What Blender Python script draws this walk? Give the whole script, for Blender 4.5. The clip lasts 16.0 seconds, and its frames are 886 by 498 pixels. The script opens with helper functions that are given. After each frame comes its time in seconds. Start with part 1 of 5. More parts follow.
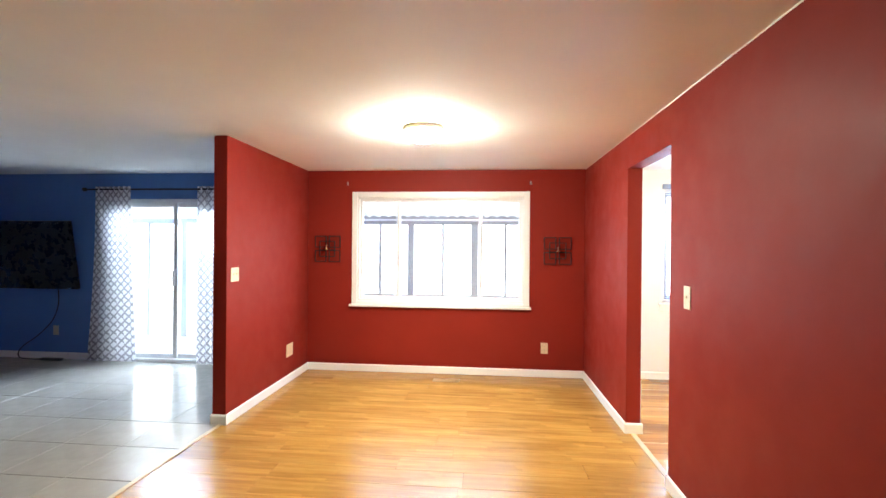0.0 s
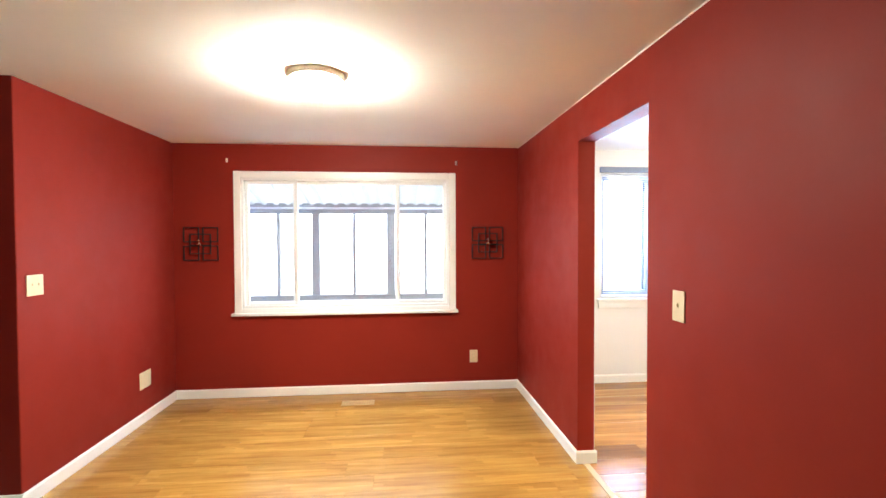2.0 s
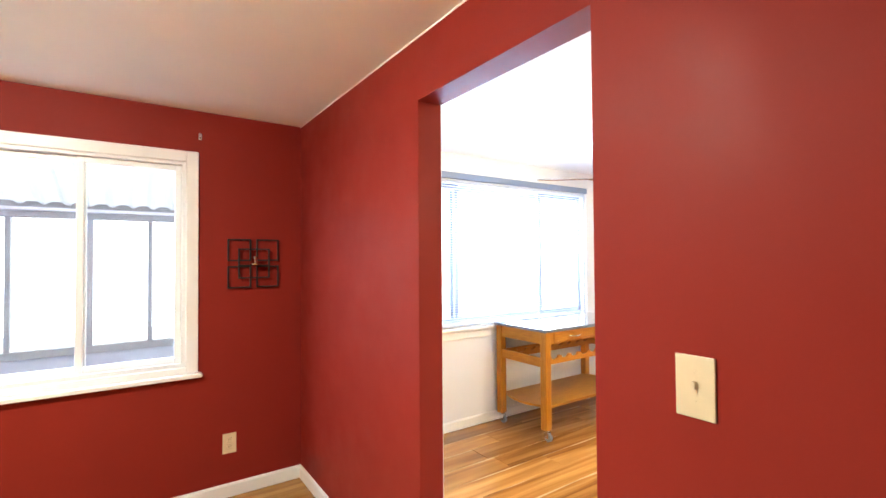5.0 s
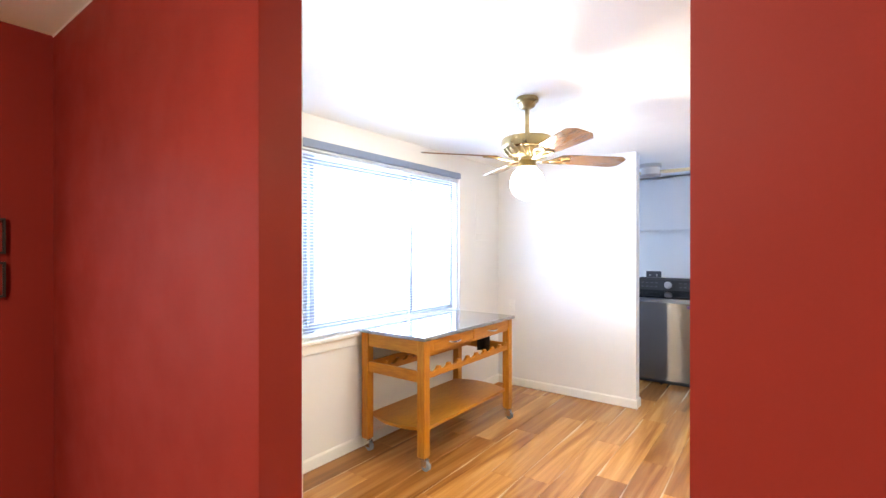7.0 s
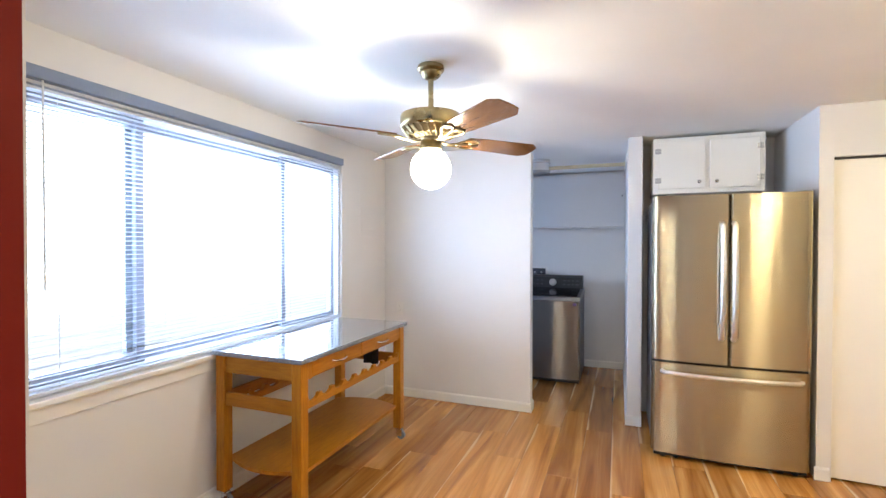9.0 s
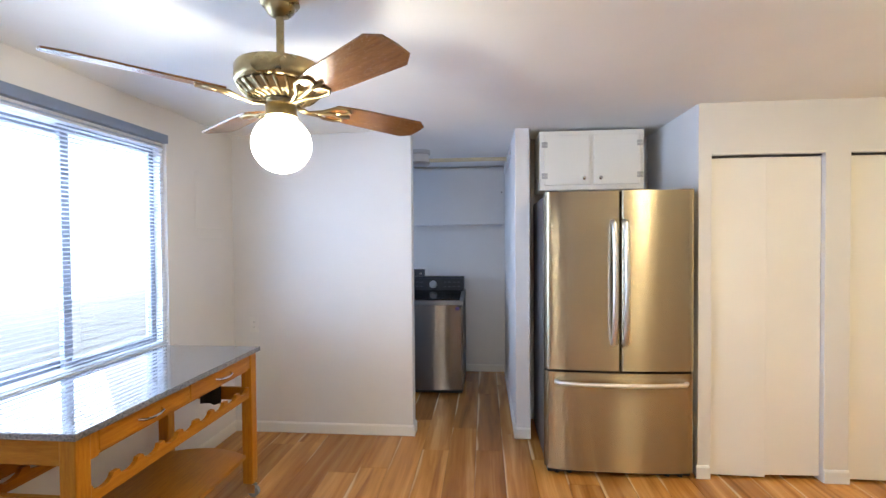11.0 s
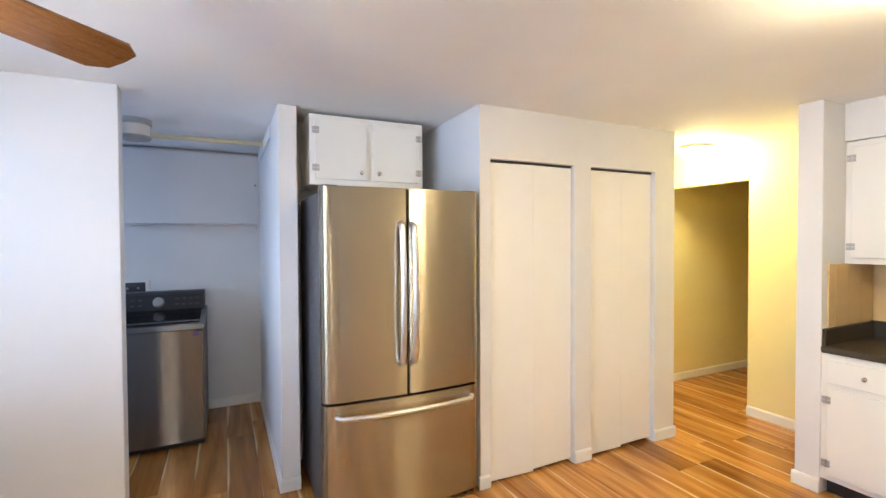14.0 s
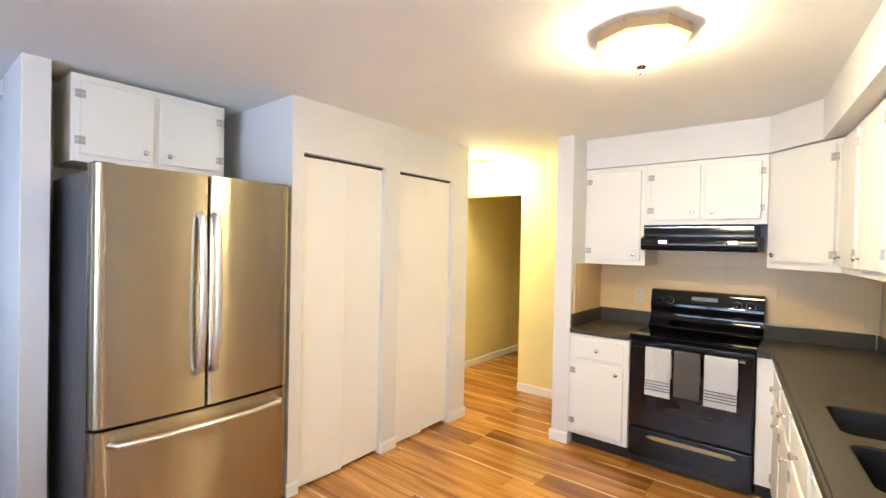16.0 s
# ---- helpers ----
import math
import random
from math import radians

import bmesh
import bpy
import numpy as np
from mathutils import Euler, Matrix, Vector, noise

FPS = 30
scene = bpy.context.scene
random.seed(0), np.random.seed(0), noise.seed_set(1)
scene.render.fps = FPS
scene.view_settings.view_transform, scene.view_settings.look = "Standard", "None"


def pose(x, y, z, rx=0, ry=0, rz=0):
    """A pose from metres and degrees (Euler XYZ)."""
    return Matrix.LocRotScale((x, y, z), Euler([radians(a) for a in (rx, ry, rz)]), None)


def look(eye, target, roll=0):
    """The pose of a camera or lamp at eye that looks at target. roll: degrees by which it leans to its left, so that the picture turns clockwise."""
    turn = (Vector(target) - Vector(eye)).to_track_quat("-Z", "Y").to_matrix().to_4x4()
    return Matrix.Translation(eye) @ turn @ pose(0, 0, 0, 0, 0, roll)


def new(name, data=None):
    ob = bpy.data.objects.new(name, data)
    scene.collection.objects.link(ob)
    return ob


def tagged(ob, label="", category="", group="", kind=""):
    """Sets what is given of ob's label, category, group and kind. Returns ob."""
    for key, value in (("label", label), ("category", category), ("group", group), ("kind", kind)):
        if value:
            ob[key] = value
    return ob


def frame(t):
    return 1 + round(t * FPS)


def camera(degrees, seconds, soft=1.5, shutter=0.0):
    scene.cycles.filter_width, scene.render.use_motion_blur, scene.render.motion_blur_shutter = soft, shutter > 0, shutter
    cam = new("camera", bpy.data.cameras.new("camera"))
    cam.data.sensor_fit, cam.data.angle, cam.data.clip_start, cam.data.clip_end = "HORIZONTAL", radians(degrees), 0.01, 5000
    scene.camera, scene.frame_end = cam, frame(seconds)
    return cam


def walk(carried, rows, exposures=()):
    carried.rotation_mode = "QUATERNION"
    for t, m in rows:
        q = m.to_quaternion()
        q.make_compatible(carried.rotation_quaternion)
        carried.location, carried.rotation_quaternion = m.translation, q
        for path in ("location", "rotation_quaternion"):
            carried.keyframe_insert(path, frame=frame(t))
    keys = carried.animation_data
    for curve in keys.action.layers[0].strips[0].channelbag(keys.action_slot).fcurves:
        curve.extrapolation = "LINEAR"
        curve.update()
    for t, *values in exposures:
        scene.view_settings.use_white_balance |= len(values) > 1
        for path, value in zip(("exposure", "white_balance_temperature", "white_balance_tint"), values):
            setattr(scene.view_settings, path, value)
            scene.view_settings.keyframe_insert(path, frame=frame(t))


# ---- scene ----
cam = camera(88.4, 16.0)
PATH = [
    (0, (0.265, 0.021, 1.465), (0.085, 2.013, 1.46), 0.5),
    (0.5, (0.239, 0.236, 1.475), (0.111, 2.232, 1.443), 0.6),
    (1, (0.202, 0.448, 1.47), (0.158, 2.447, 1.427), 0.4),
    (1.5, (0.225, 0.676, 1.47), (0.284, 2.674, 1.422), 0.1),
    (2, (0.252, 0.894, 1.48), (0.436, 2.885, 1.436), -0.2),
    (2.5, (0.269, 1.107, 1.476), (0.581, 3.082, 1.442), -0.3),
    (3, (0.252, 1.345, 1.466), (0.722, 3.289, 1.452), -0.2),
    (3.5, (0.293, 1.578, 1.464), (0.932, 3.473, 1.463), -0.2),
    (4, (0.338, 1.798, 1.465), (1.152, 3.625, 1.481), -0.5),
    (6.5, (0.707, 2.701, 1.468), (2.22, 4.008, 1.49), 0.1),
    (7, (0.837, 2.844, 1.48), (2.443, 4.035, 1.476), -0.0),
    (7.5, (0.93, 2.96, 1.489), (2.61, 4.043, 1.472), 0.3),
    (8, (1.011, 3.07, 1.492), (2.763, 4.034, 1.47), 0.5),
    (8.5, (1.097, 3.139, 1.483), (2.915, 3.974, 1.467), 0.3),
    (9, (1.224, 3.183, 1.496), (3.089, 3.903, 1.473), 0.1),
    (11.5, (1.898, 3.381, 1.528), (3.897, 3.377, 1.491), -0.7),
    (12, (2.03, 3.406, 1.526), (4.018, 3.199, 1.491), -1.0),
    (12.5, (2.153, 3.427, 1.548), (4.113, 3.031, 1.508), -1.1),
    (13, (2.258, 3.422, 1.554), (4.175, 2.853, 1.505), -1.0),
    (13.5, (2.311, 3.403, 1.547), (4.177, 2.686, 1.499), -0.8),
    (14, (2.351, 3.41, 1.548), (4.155, 2.548, 1.506), -0.3),
    (14.5, (2.372, 3.445, 1.533), (4.084, 2.411, 1.506), 0.1),
    (15, (2.384, 3.467, 1.531), (3.973, 2.252, 1.51), 0.5),
    (15.5, (2.384, 3.488, 1.53), (3.821, 2.097, 1.509), 0.9),
    (16, (2.384, 3.507, 1.516), (3.652, 1.96, 1.494), 1.2),
]
walk(cam, [(t, look(eye, target, roll)) for t, eye, target, roll in PATH], [(0.0, 1.84), (1.5, 1.64), (4.0, 1.62), (6.5, 1.52), (7.5, 1.1), (8.5, 0.82), (9.2, 0.64), (11.5, 0.38), (12.5, 0.55), (14.5, 0.58), (16.0, 0.63)])

# ---- world, sun and exposure ----
world = bpy.data.worlds.new("world")
scene.world = world
world.use_nodes = True
sky = world.node_tree.nodes.new("ShaderNodeTexSky")
sky.sky_type, sky.sun_disc = "NISHITA", False
sky.sun_elevation, sky.sun_rotation = radians(50), radians(190)
world.node_tree.links.new(sky.outputs[0], world.node_tree.nodes["Background"].inputs[0])
world.node_tree.nodes["Background"].inputs[1].default_value = 0.12
sun_data = bpy.data.lights.new("sun", "SUN")
sun_data.energy, sun_data.angle, sun_data.color = 1.2, radians(12), (1.0, 0.97, 0.92)
new("sun", sun_data).matrix_world = look((0, -6, 9), (0.8, 0, 0))

H = 2.37  # ceiling height


def sky_panel(name, at, target, w, h, watts, col=(0.64, 0.80, 1.0)):
    """Daylight that a window's opening lets in."""
    d = bpy.data.lights.new(name, "AREA")
    d.shape, d.size, d.size_y, d.energy, d.color = "RECTANGLE", w, h, watts, col
    new(name, d).matrix_world = look(at, target)


sky_panel("daylight_kitchen_window", (3.38, 5.72, 1.55), (3.38, 3.0, 0.80), 2.3, 1.4, 120, (0.50, 0.66, 1.0))
sky_panel("daylight_dining_window", (-0.25, 5.82, 2.36), (-0.25, 3.2, 0.6), 1.9, 0.55, 52)
sky_panel("daylight_patio_door", (-3.6, 5.95, 2.36), (-3.6, 2.6, 0.9), 1.7, 0.6, 105)
sky_panel("daylight_laundry_window", (6.25, 5.72, 1.5), (6.25, 3.5, 1.2), 0.95, 1.1, 13, (0.28, 0.49, 1.0))
bulb = bpy.data.lights.new("fan_bulb", "POINT")
bulb.energy, bulb.shadow_soft_size, bulb.color = 23, 0.035, (1.0, 0.96, 0.84)
new("fan_bulb", bulb).location = (3.30, 4.05, 1.875)

# ---- material helpers ----
def mat_base(name):
    m = bpy.data.materials.new(name)
    m.use_nodes = True
    nt = m.node_tree
    return m, nt, nt.nodes["Principled BSDF"]


def nd(nt, kind, **values):
    n = nt.nodes.new(kind)
    for k, v in values.items():
        if k in n.inputs:
            n.inputs[k].default_value = v
    return n


def coords(nt, scale=(1, 1, 1), which="Object"):
    tc = nt.nodes.new("ShaderNodeTexCoord")
    mp = nt.nodes.new("ShaderNodeMapping")
    mp.inputs["Scale"].default_value = scale
    nt.links.new(tc.outputs[which], mp.inputs[0])
    return mp.outputs[0]


def world_coords(nt, scale=(1, 1, 1)):
    g = nt.nodes.new("ShaderNodeNewGeometry")
    mp = nt.nodes.new("ShaderNodeMapping")
    mp.inputs["Scale"].default_value = scale
    nt.links.new(g.outputs["Position"], mp.inputs[0])
    return mp.outputs[0]


def ramp(nt, fac, stops):
    r = nt.nodes.new("ShaderNodeValToRGB")
    el = r.color_ramp.elements
    while len(el) < len(stops):
        el.new(0.5)
    for e, (p, c) in zip(el, stops):
        e.position, e.color = p, (*c, 1)
    nt.links.new(fac, r.inputs[0])
    return r.outputs[0]


def mix(nt, a, b, fac, mode="MIX"):
    m = nt.nodes.new("ShaderNodeMix")
    m.data_type, m.blend_type = "RGBA", mode
    for sock, v in ((m.inputs[6], a), (m.inputs[7], b), (m.inputs[0], fac)):
        if hasattr(v, "is_output"):
            nt.links.new(v, sock)
        else:
            sock.default_value = (*v, 1) if isinstance(v, tuple) else v
    return m.outputs[2]


def noise_fac(nt, vec, scale, detail=4.0, rough=0.55):
    n = nd(nt, "ShaderNodeTexNoise", Scale=scale, Detail=detail, Roughness=rough)
    nt.links.new(vec, n.inputs["Vector"])
    return n.outputs[0]


def bump(nt, b, height, strength, dist):
    n = nd(nt, "ShaderNodeBump", Strength=strength, Distance=dist)
    nt.links.new(height, n.inputs["Height"])
    nt.links.new(n.outputs[0], b.inputs["Normal"])


def paint(name, col, rough=0.55, vary=0.06, tex=0.25, grain=260, spec=0.4):
    m, nt, b = mat_base(name)
    v = world_coords(nt)
    big = noise_fac(nt, v, 1.3, 3)
    b.inputs["Specular IOR Level"].default_value = spec
    lo, hi = tuple(c * (1 - vary) for c in col), tuple(min(1, c * (1 + vary)) for c in col)
    c = ramp(nt, big, [(0.3, lo), (0.7, hi)])
    nt.links.new(c, b.inputs["Base Color"])
    fine = noise_fac(nt, v, grain, 2)
    bump(nt, b, fine, tex, 0.0012)
    r = ramp(nt, noise_fac(nt, v, 6, 3), [(0.3, (rough - 0.06,) * 3), (0.7, (rough + 0.06,) * 3)])
    nt.links.new(r, b.inputs["Roughness"])
    return m


def plain(name, col, rough=0.4, metal=0.0, vary=0.08, scale=30, bumpy=0.0, coat=0.0, spec=0.5):
    m, nt, b = mat_base(name)
    b.inputs["Specular IOR Level"].default_value = spec
    v = coords(nt)
    n = noise_fac(nt, v, scale, 4)
    c = ramp(nt, n, [(0.25, tuple(x * (1 - vary) for x in col)), (0.75, tuple(min(1, x * (1 + vary)) for x in col))])
    nt.links.new(c, b.inputs["Base Color"])
    r = ramp(nt, noise_fac(nt, v, scale * 0.4, 3), [(0.3, (max(0.02, rough * 0.85),) * 3), (0.7, (rough * 1.15,) * 3)])
    nt.links.new(r, b.inputs["Roughness"])
    b.inputs["Metallic"].default_value = metal
    b.inputs["Coat Weight"].default_value = coat
    if bumpy:
        bump(nt, b, n, bumpy, 0.001)
    return m


def wood(name, dark, mid, light, rough=0.35, along=(1, 14, 14), scale=6.0, per_piece=0.0, strips=0.0, coat=0.0, spec=0.5):
    """Grained wood; the grain runs along the axis with the small scale."""
    m, nt, b = mat_base(name)
    v = coords(nt, along)
    info = nt.nodes.new("ShaderNodeObjectInfo")
    shift = nt.nodes.new("ShaderNodeVectorMath")
    shift.operation = "MULTIPLY_ADD"
    comb = nt.nodes.new("ShaderNodeCombineXYZ")
    for k in range(3):
        nt.links.new(info.outputs["Random"], comb.inputs[k])
    nt.links.new(comb.outputs[0], shift.inputs[0])
    shift.inputs[1].default_value = (37, 53, 71)
    nt.links.new(v, shift.inputs[2])
    vec = shift.outputs[0]
    grain = noise_fac(nt, vec, scale, 7, 0.62)
    c = ramp(nt, grain, [(0.28, dark), (0.5, mid), (0.74, light)])
    fine = noise_fac(nt, vec, scale * 7, 3, 0.6)
    c = mix(nt, c, ramp(nt, fine, [(0.35, (0.80, 0.77, 0.72)), (0.65, (1, 1, 1))]), 0.45, "MULTIPLY")
    if strips:
        sv = nt.nodes.new("ShaderNodeSeparateXYZ")
        tc = nt.nodes.new("ShaderNodeTexCoord")
        nt.links.new(tc.outputs["Object"], sv.inputs[0])
        cells = nd(nt, "ShaderNodeTexVoronoi", Scale=1.0)
        cells.feature, cells.distance = "F1", "CHEBYCHEV"
        mp = nt.nodes.new("ShaderNodeMapping")
        mp.inputs["Scale"].default_value = (1.7, 15.5, 0.0)
        sh2 = nt.nodes.new("ShaderNodeVectorMath")
        sh2.operation = "ADD"
        nt.links.new(tc.outputs["Object"], mp.inputs[0])
        nt.links.new(mp.outputs[0], sh2.inputs[0])
        nt.links.new(comb.outputs[0], sh2.inputs[1])
        cells.inputs["Randomness"].default_value = 0.6
        nt.links.new(sh2.outputs[0], cells.inputs["Vector"])
        bw = nt.nodes.new("ShaderNodeRGBToBW")
        nt.links.new(cells.outputs["Color"], bw.inputs[0])
        c = mix(nt, c, ramp(nt, bw.outputs[0], [(0.2, (1 - strips,) * 3), (0.8, (1, 1, 1))]), 1.0, "MULTIPLY")
    if per_piece:
        tone = ramp(nt, info.outputs["Random"], [(0.0, (1 - per_piece, 1 - per_piece * 1.15, 1 - per_piece * 1.3)), (0.55, (1, 1, 1)), (1.0, (1 + per_piece * 0.3,) * 3)])
        c = mix(nt, c, tone, 1.0, "MULTIPLY")
    nt.links.new(c, b.inputs["Base Color"])
    r = ramp(nt, fine, [(0.3, (rough * 0.85,) * 3), (0.7, (rough * 1.2,) * 3)])
    nt.links.new(r, b.inputs["Roughness"])
    b.inputs["Coat Weight"].default_value = coat
    b.inputs["Specular IOR Level"].default_value = spec
    bump(nt, b, fine, 0.12, 0.0006)
    return m


def steel(name, col, rough=0.28, stretch=(2, 2, 260)):
    m, nt, b = mat_base(name)
    v = coords(nt, stretch)
    n = noise_fac(nt, v, 3, 4)
    c = ramp(nt, n, [(0.3, tuple(x * 0.995 for x in col)), (0.7, col)])
    nt.links.new(c, b.inputs["Base Color"])
    b.inputs["Metallic"].default_value = 1.0
    b.inputs["Roughness"].default_value = rough
    b.inputs["Anisotropic"].default_value = 1.0
    b.inputs["Anisotropic Rotation"].default_value = 0.25
    wav = noise_fac(nt, coords(nt, (5.5, 5.5, 0.35)), 1.0, 2)
    bump(nt, b, wav, 0.45, 0.01)
    t = nt.nodes.new("ShaderNodeTangent")
    t.direction_type, t.axis = "RADIAL", "Z"
    nt.links.new(t.outputs[0], b.inputs["Tangent"])
    return m


def glow(name, col, strength):
    m, nt, b = mat_base(name)
    b.inputs["Base Color"].default_value = (0.9, 0.9, 0.88, 1)
    b.inputs["Emission Color"].default_value = (*col, 1)
    b.inputs["Emission Strength"].default_value = strength
    b.inputs["Roughness"].default_value = 0.3
    return m


def lit_glass(name, col, strength):
    """Frosted lamp glass that glows and lets part of its bulb's light straight through."""
    m, nt, b = mat_base(name)
    b.inputs["Base Color"].default_value = (0.9, 0.9, 0.88, 1)
    b.inputs["Emission Color"].default_value = (*col, 1)
    b.inputs["Emission Strength"].default_value = strength
    b.inputs["Roughness"].default_value = 0.3
    tr = nt.nodes.new("ShaderNodeBsdfTransparent")
    mx = nt.nodes.new("ShaderNodeMixShader")
    mx.inputs[0].default_value = 0.5
    nt.links.new(b.outputs[0], mx.inputs[1])
    nt.links.new(tr.outputs[0], mx.inputs[2])
    nt.links.new(mx.outputs[0], nt.nodes["Material Output"].inputs[0])
    return m


def pane_glass(name, gloss=0.06):
    m = bpy.data.materials.new(name)
    m.use_nodes = True
    nt = m.node_tree
    nt.nodes.clear()
    out = nt.nodes.new("ShaderNodeOutputMaterial")
    mx = nt.nodes.new("ShaderNodeMixShader")
    tr = nt.nodes.new("ShaderNodeBsdfTransparent")
    gl = nt.nodes.new("ShaderNodeBsdfGlossy")
    tr.inputs[0].default_value = (0.96, 0.98, 0.97, 1)
    gl.inputs["Roughness"].default_value = 0.02
    mx.inputs[0].default_value = gloss
    nt.links.new(tr.outputs[0], mx.inputs[1])
    nt.links.new(gl.outputs[0], mx.inputs[2])
    nt.links.new(mx.outputs[0], out.inputs[0])
    return m


def speckle(name, base, fleck, rough, scale=220, amount=0.55, coat=0.0, spec=0.5, blotch=0.6):
    m, nt, b = mat_base(name)
    b.inputs["Specular IOR Level"].default_value = spec
    v = coords(nt)
    n = noise_fac(nt, v, scale, 5, 0.7)
    big = noise_fac(nt, v, 9, 4)
    c = ramp(nt, n, [(0.35, base), (amount, tuple((x + y) / 2 for x, y in zip(base, fleck))), (0.75, fleck)])
    c = mix(nt, c, ramp(nt, big, [(0.3, (0.75,) * 3), (0.7, (1.15,) * 3)]), blotch, "MULTIPLY")
    nt.links.new(c, b.inputs["Base Color"])
    r = ramp(nt, big, [(0.3, (rough * 0.8,) * 3), (0.7, (rough * 1.25,) * 3)])
    nt.links.new(r, b.inputs["Roughness"])
    b.inputs["Coat Weight"].default_value = coat
    bump(nt, b, n, 0.05, 0.0004)
    return m


def plank_floor(name):
    """Red-brown laminate planks with flowing figure, fine pores and pale sapwood along some edges; each plank takes its own tone and its own cut."""
    m, nt, b = mat_base(name)
    tc = nt.nodes.new("ShaderNodeTexCoord")
    info = nt.nodes.new("ShaderNodeObjectInfo")
    comb = nt.nodes.new("ShaderNodeCombineXYZ")
    for k, mul in enumerate((91.0, 37.0, 53.0)):
        mm = nt.nodes.new("ShaderNodeMath")
        mm.operation = "MULTIPLY"
        mm.inputs[1].default_value = mul
        nt.links.new(info.outputs["Random"], mm.inputs[0])
        nt.links.new(mm.outputs[0], comb.inputs[k])

    def cut(scale):
        sc = nt.nodes.new("ShaderNodeMapping")
        sc.inputs["Scale"].default_value = scale
        nt.links.new(tc.outputs["Object"], sc.inputs[0])
        ad = nt.nodes.new("ShaderNodeVectorMath")
        ad.operation = "ADD"
        nt.links.new(sc.outputs[0], ad.inputs[0])
        nt.links.new(comb.outputs[0], ad.inputs[1])
        return ad.outputs[0]

    fig = nd(nt, "ShaderNodeTexNoise", Scale=1.0, Detail=3.0, Roughness=0.5, Distortion=1.3)
    nt.links.new(cut((0.55, 8.0, 1.0)), fig.inputs["Vector"])
    c = ramp(nt, fig.outputs[0], [(0.28, (0.24, 0.090, 0.021)), (0.44, (0.44, 0.192, 0.044)), (0.57, (0.56, 0.265, 0.068)), (0.72, (0.70, 0.380, 0.118))])
    lines = noise_fac(nt, cut((0.9, 34.0, 1.0)), 1.0, 4, 0.6)
    c = mix(nt, c, ramp(nt, lines, [(0.36, (0.74, 0.66, 0.60)), (0.60, (1, 1, 1))]), 0.35, "MULTIPLY")
    pores = noise_fac(nt, cut((5.0, 190.0, 1.0)), 1.0, 3, 0.6)
    c = mix(nt, c, ramp(nt, pores, [(0.35, (0.78, 0.72, 0.66)), (0.58, (1, 1, 1))]), 0.4, "MULTIPLY")
    tone = ramp(nt, info.outputs["Random"], [(0.0, (0.56, 0.47, 0.42)), (0.3, (0.80, 0.74, 0.68)), (0.65, (1.0, 0.97, 0.93)), (1.0, (1.20, 1.20, 1.14))])
    c = mix(nt, c, tone, 1.0, "MULTIPLY")
    # sapwood: the far edge of a plank, its width wandering along the length, on about half of them
    sep = nt.nodes.new("ShaderNodeSeparateXYZ")
    nt.links.new(tc.outputs["Object"], sep.inputs[0])
    wander = noise_fac(nt, cut((1.1, 0.0, 1.0)), 1.0, 2, 0.5)
    lim = nt.nodes.new("ShaderNodeMath")
    lim.operation = "MULTIPLY_ADD"
    lim.inputs[1].default_value, lim.inputs[2].default_value = 0.10, 0.037
    nt.links.new(wander, lim.inputs[0])
    over = nt.nodes.new("ShaderNodeMath")
    over.operation = "SUBTRACT"
    nt.links.new(sep.outputs[1], over.inputs[0])
    nt.links.new(lim.outputs[0], over.inputs[1])
    edge = ramp(nt, over.outputs[0], [(0.0, (0, 0, 0)), (0.010, (0.75, 0.75, 0.75))])
    c = mix(nt, c, (0.78, 0.54, 0.27), edge)
    nt.links.new(c, b.inputs["Base Color"])
    r = ramp(nt, lines, [(0.3, (0.13,) * 3), (0.7, (0.22,) * 3)])
    nt.links.new(r, b.inputs["Roughness"])
    b.inputs["Coat Weight"].default_value = 0.08
    bump(nt, b, pores, 0.08, 0.0004)
    return m


# ---- materials ----
RED = paint("red_wall_paint", (0.220, 0.0195, 0.0130), 0.52, 0.04, 0.10, 260, 0.12)
BLUE = paint("blue_wall_paint", (0.085, 0.20, 0.50), 0.5)
WHITE = paint("pale_grey_wall_paint", (0.74, 0.73, 0.72), 0.5, 0.03)
YELLOW = paint("yellow_wall_paint", (0.80, 0.70, 0.36), 0.5, 0.04)
CEIL = paint("white_ceiling_paint", (0.865, 0.87, 0.845), 0.8, 0.03, 0.5, 120)
TRIM = paint("white_trim_enamel", (0.80, 0.79, 0.76), 0.34, 0.015, 0.03)
CABINET = paint("white_cabinet_enamel", (0.82, 0.80, 0.75), 0.36, 0.02, 0.04, 90)
SPLASHGROUT = plain("beige_grout", (0.66, 0.47, 0.235), 0.8)
HEADRAIL = plain("grey_blind_headrail", (0.19, 0.24, 0.35), 0.4, 0.0, 0.04)
DOORWHITE = paint("cream_door_paint", (0.85, 0.83, 0.78), 0.45, 0.03, 0.15)
OAKFLOOR = wood("oak_laminate", (0.33, 0.152, 0.032), (0.45, 0.228, 0.050), (0.55, 0.305, 0.078), 0.22, (0.5, 7, 7), 3.4, 0.10, 0.18, 0.1)
KITFLOOR = plank_floor("red_brown_laminate")
JOINT = plain("dark_joint", (0.10, 0.05, 0.02), 0.7)
TILE = speckle("grey_porcelain_tile", (0.385, 0.355, 0.315), (0.425, 0.395, 0.35), 0.21, 5, 0.55, 0.0, 0.5, 0.15)
GROUT = plain("grout", (0.22, 0.20, 0.18), 0.9)
OAK = wood("honey_oak", (0.36, 0.122, 0.008), (0.46, 0.178, 0.014), (0.54, 0.232, 0.022), 0.33, (16, 16, 1.6), 5.0, 0.05, spec=0.28)
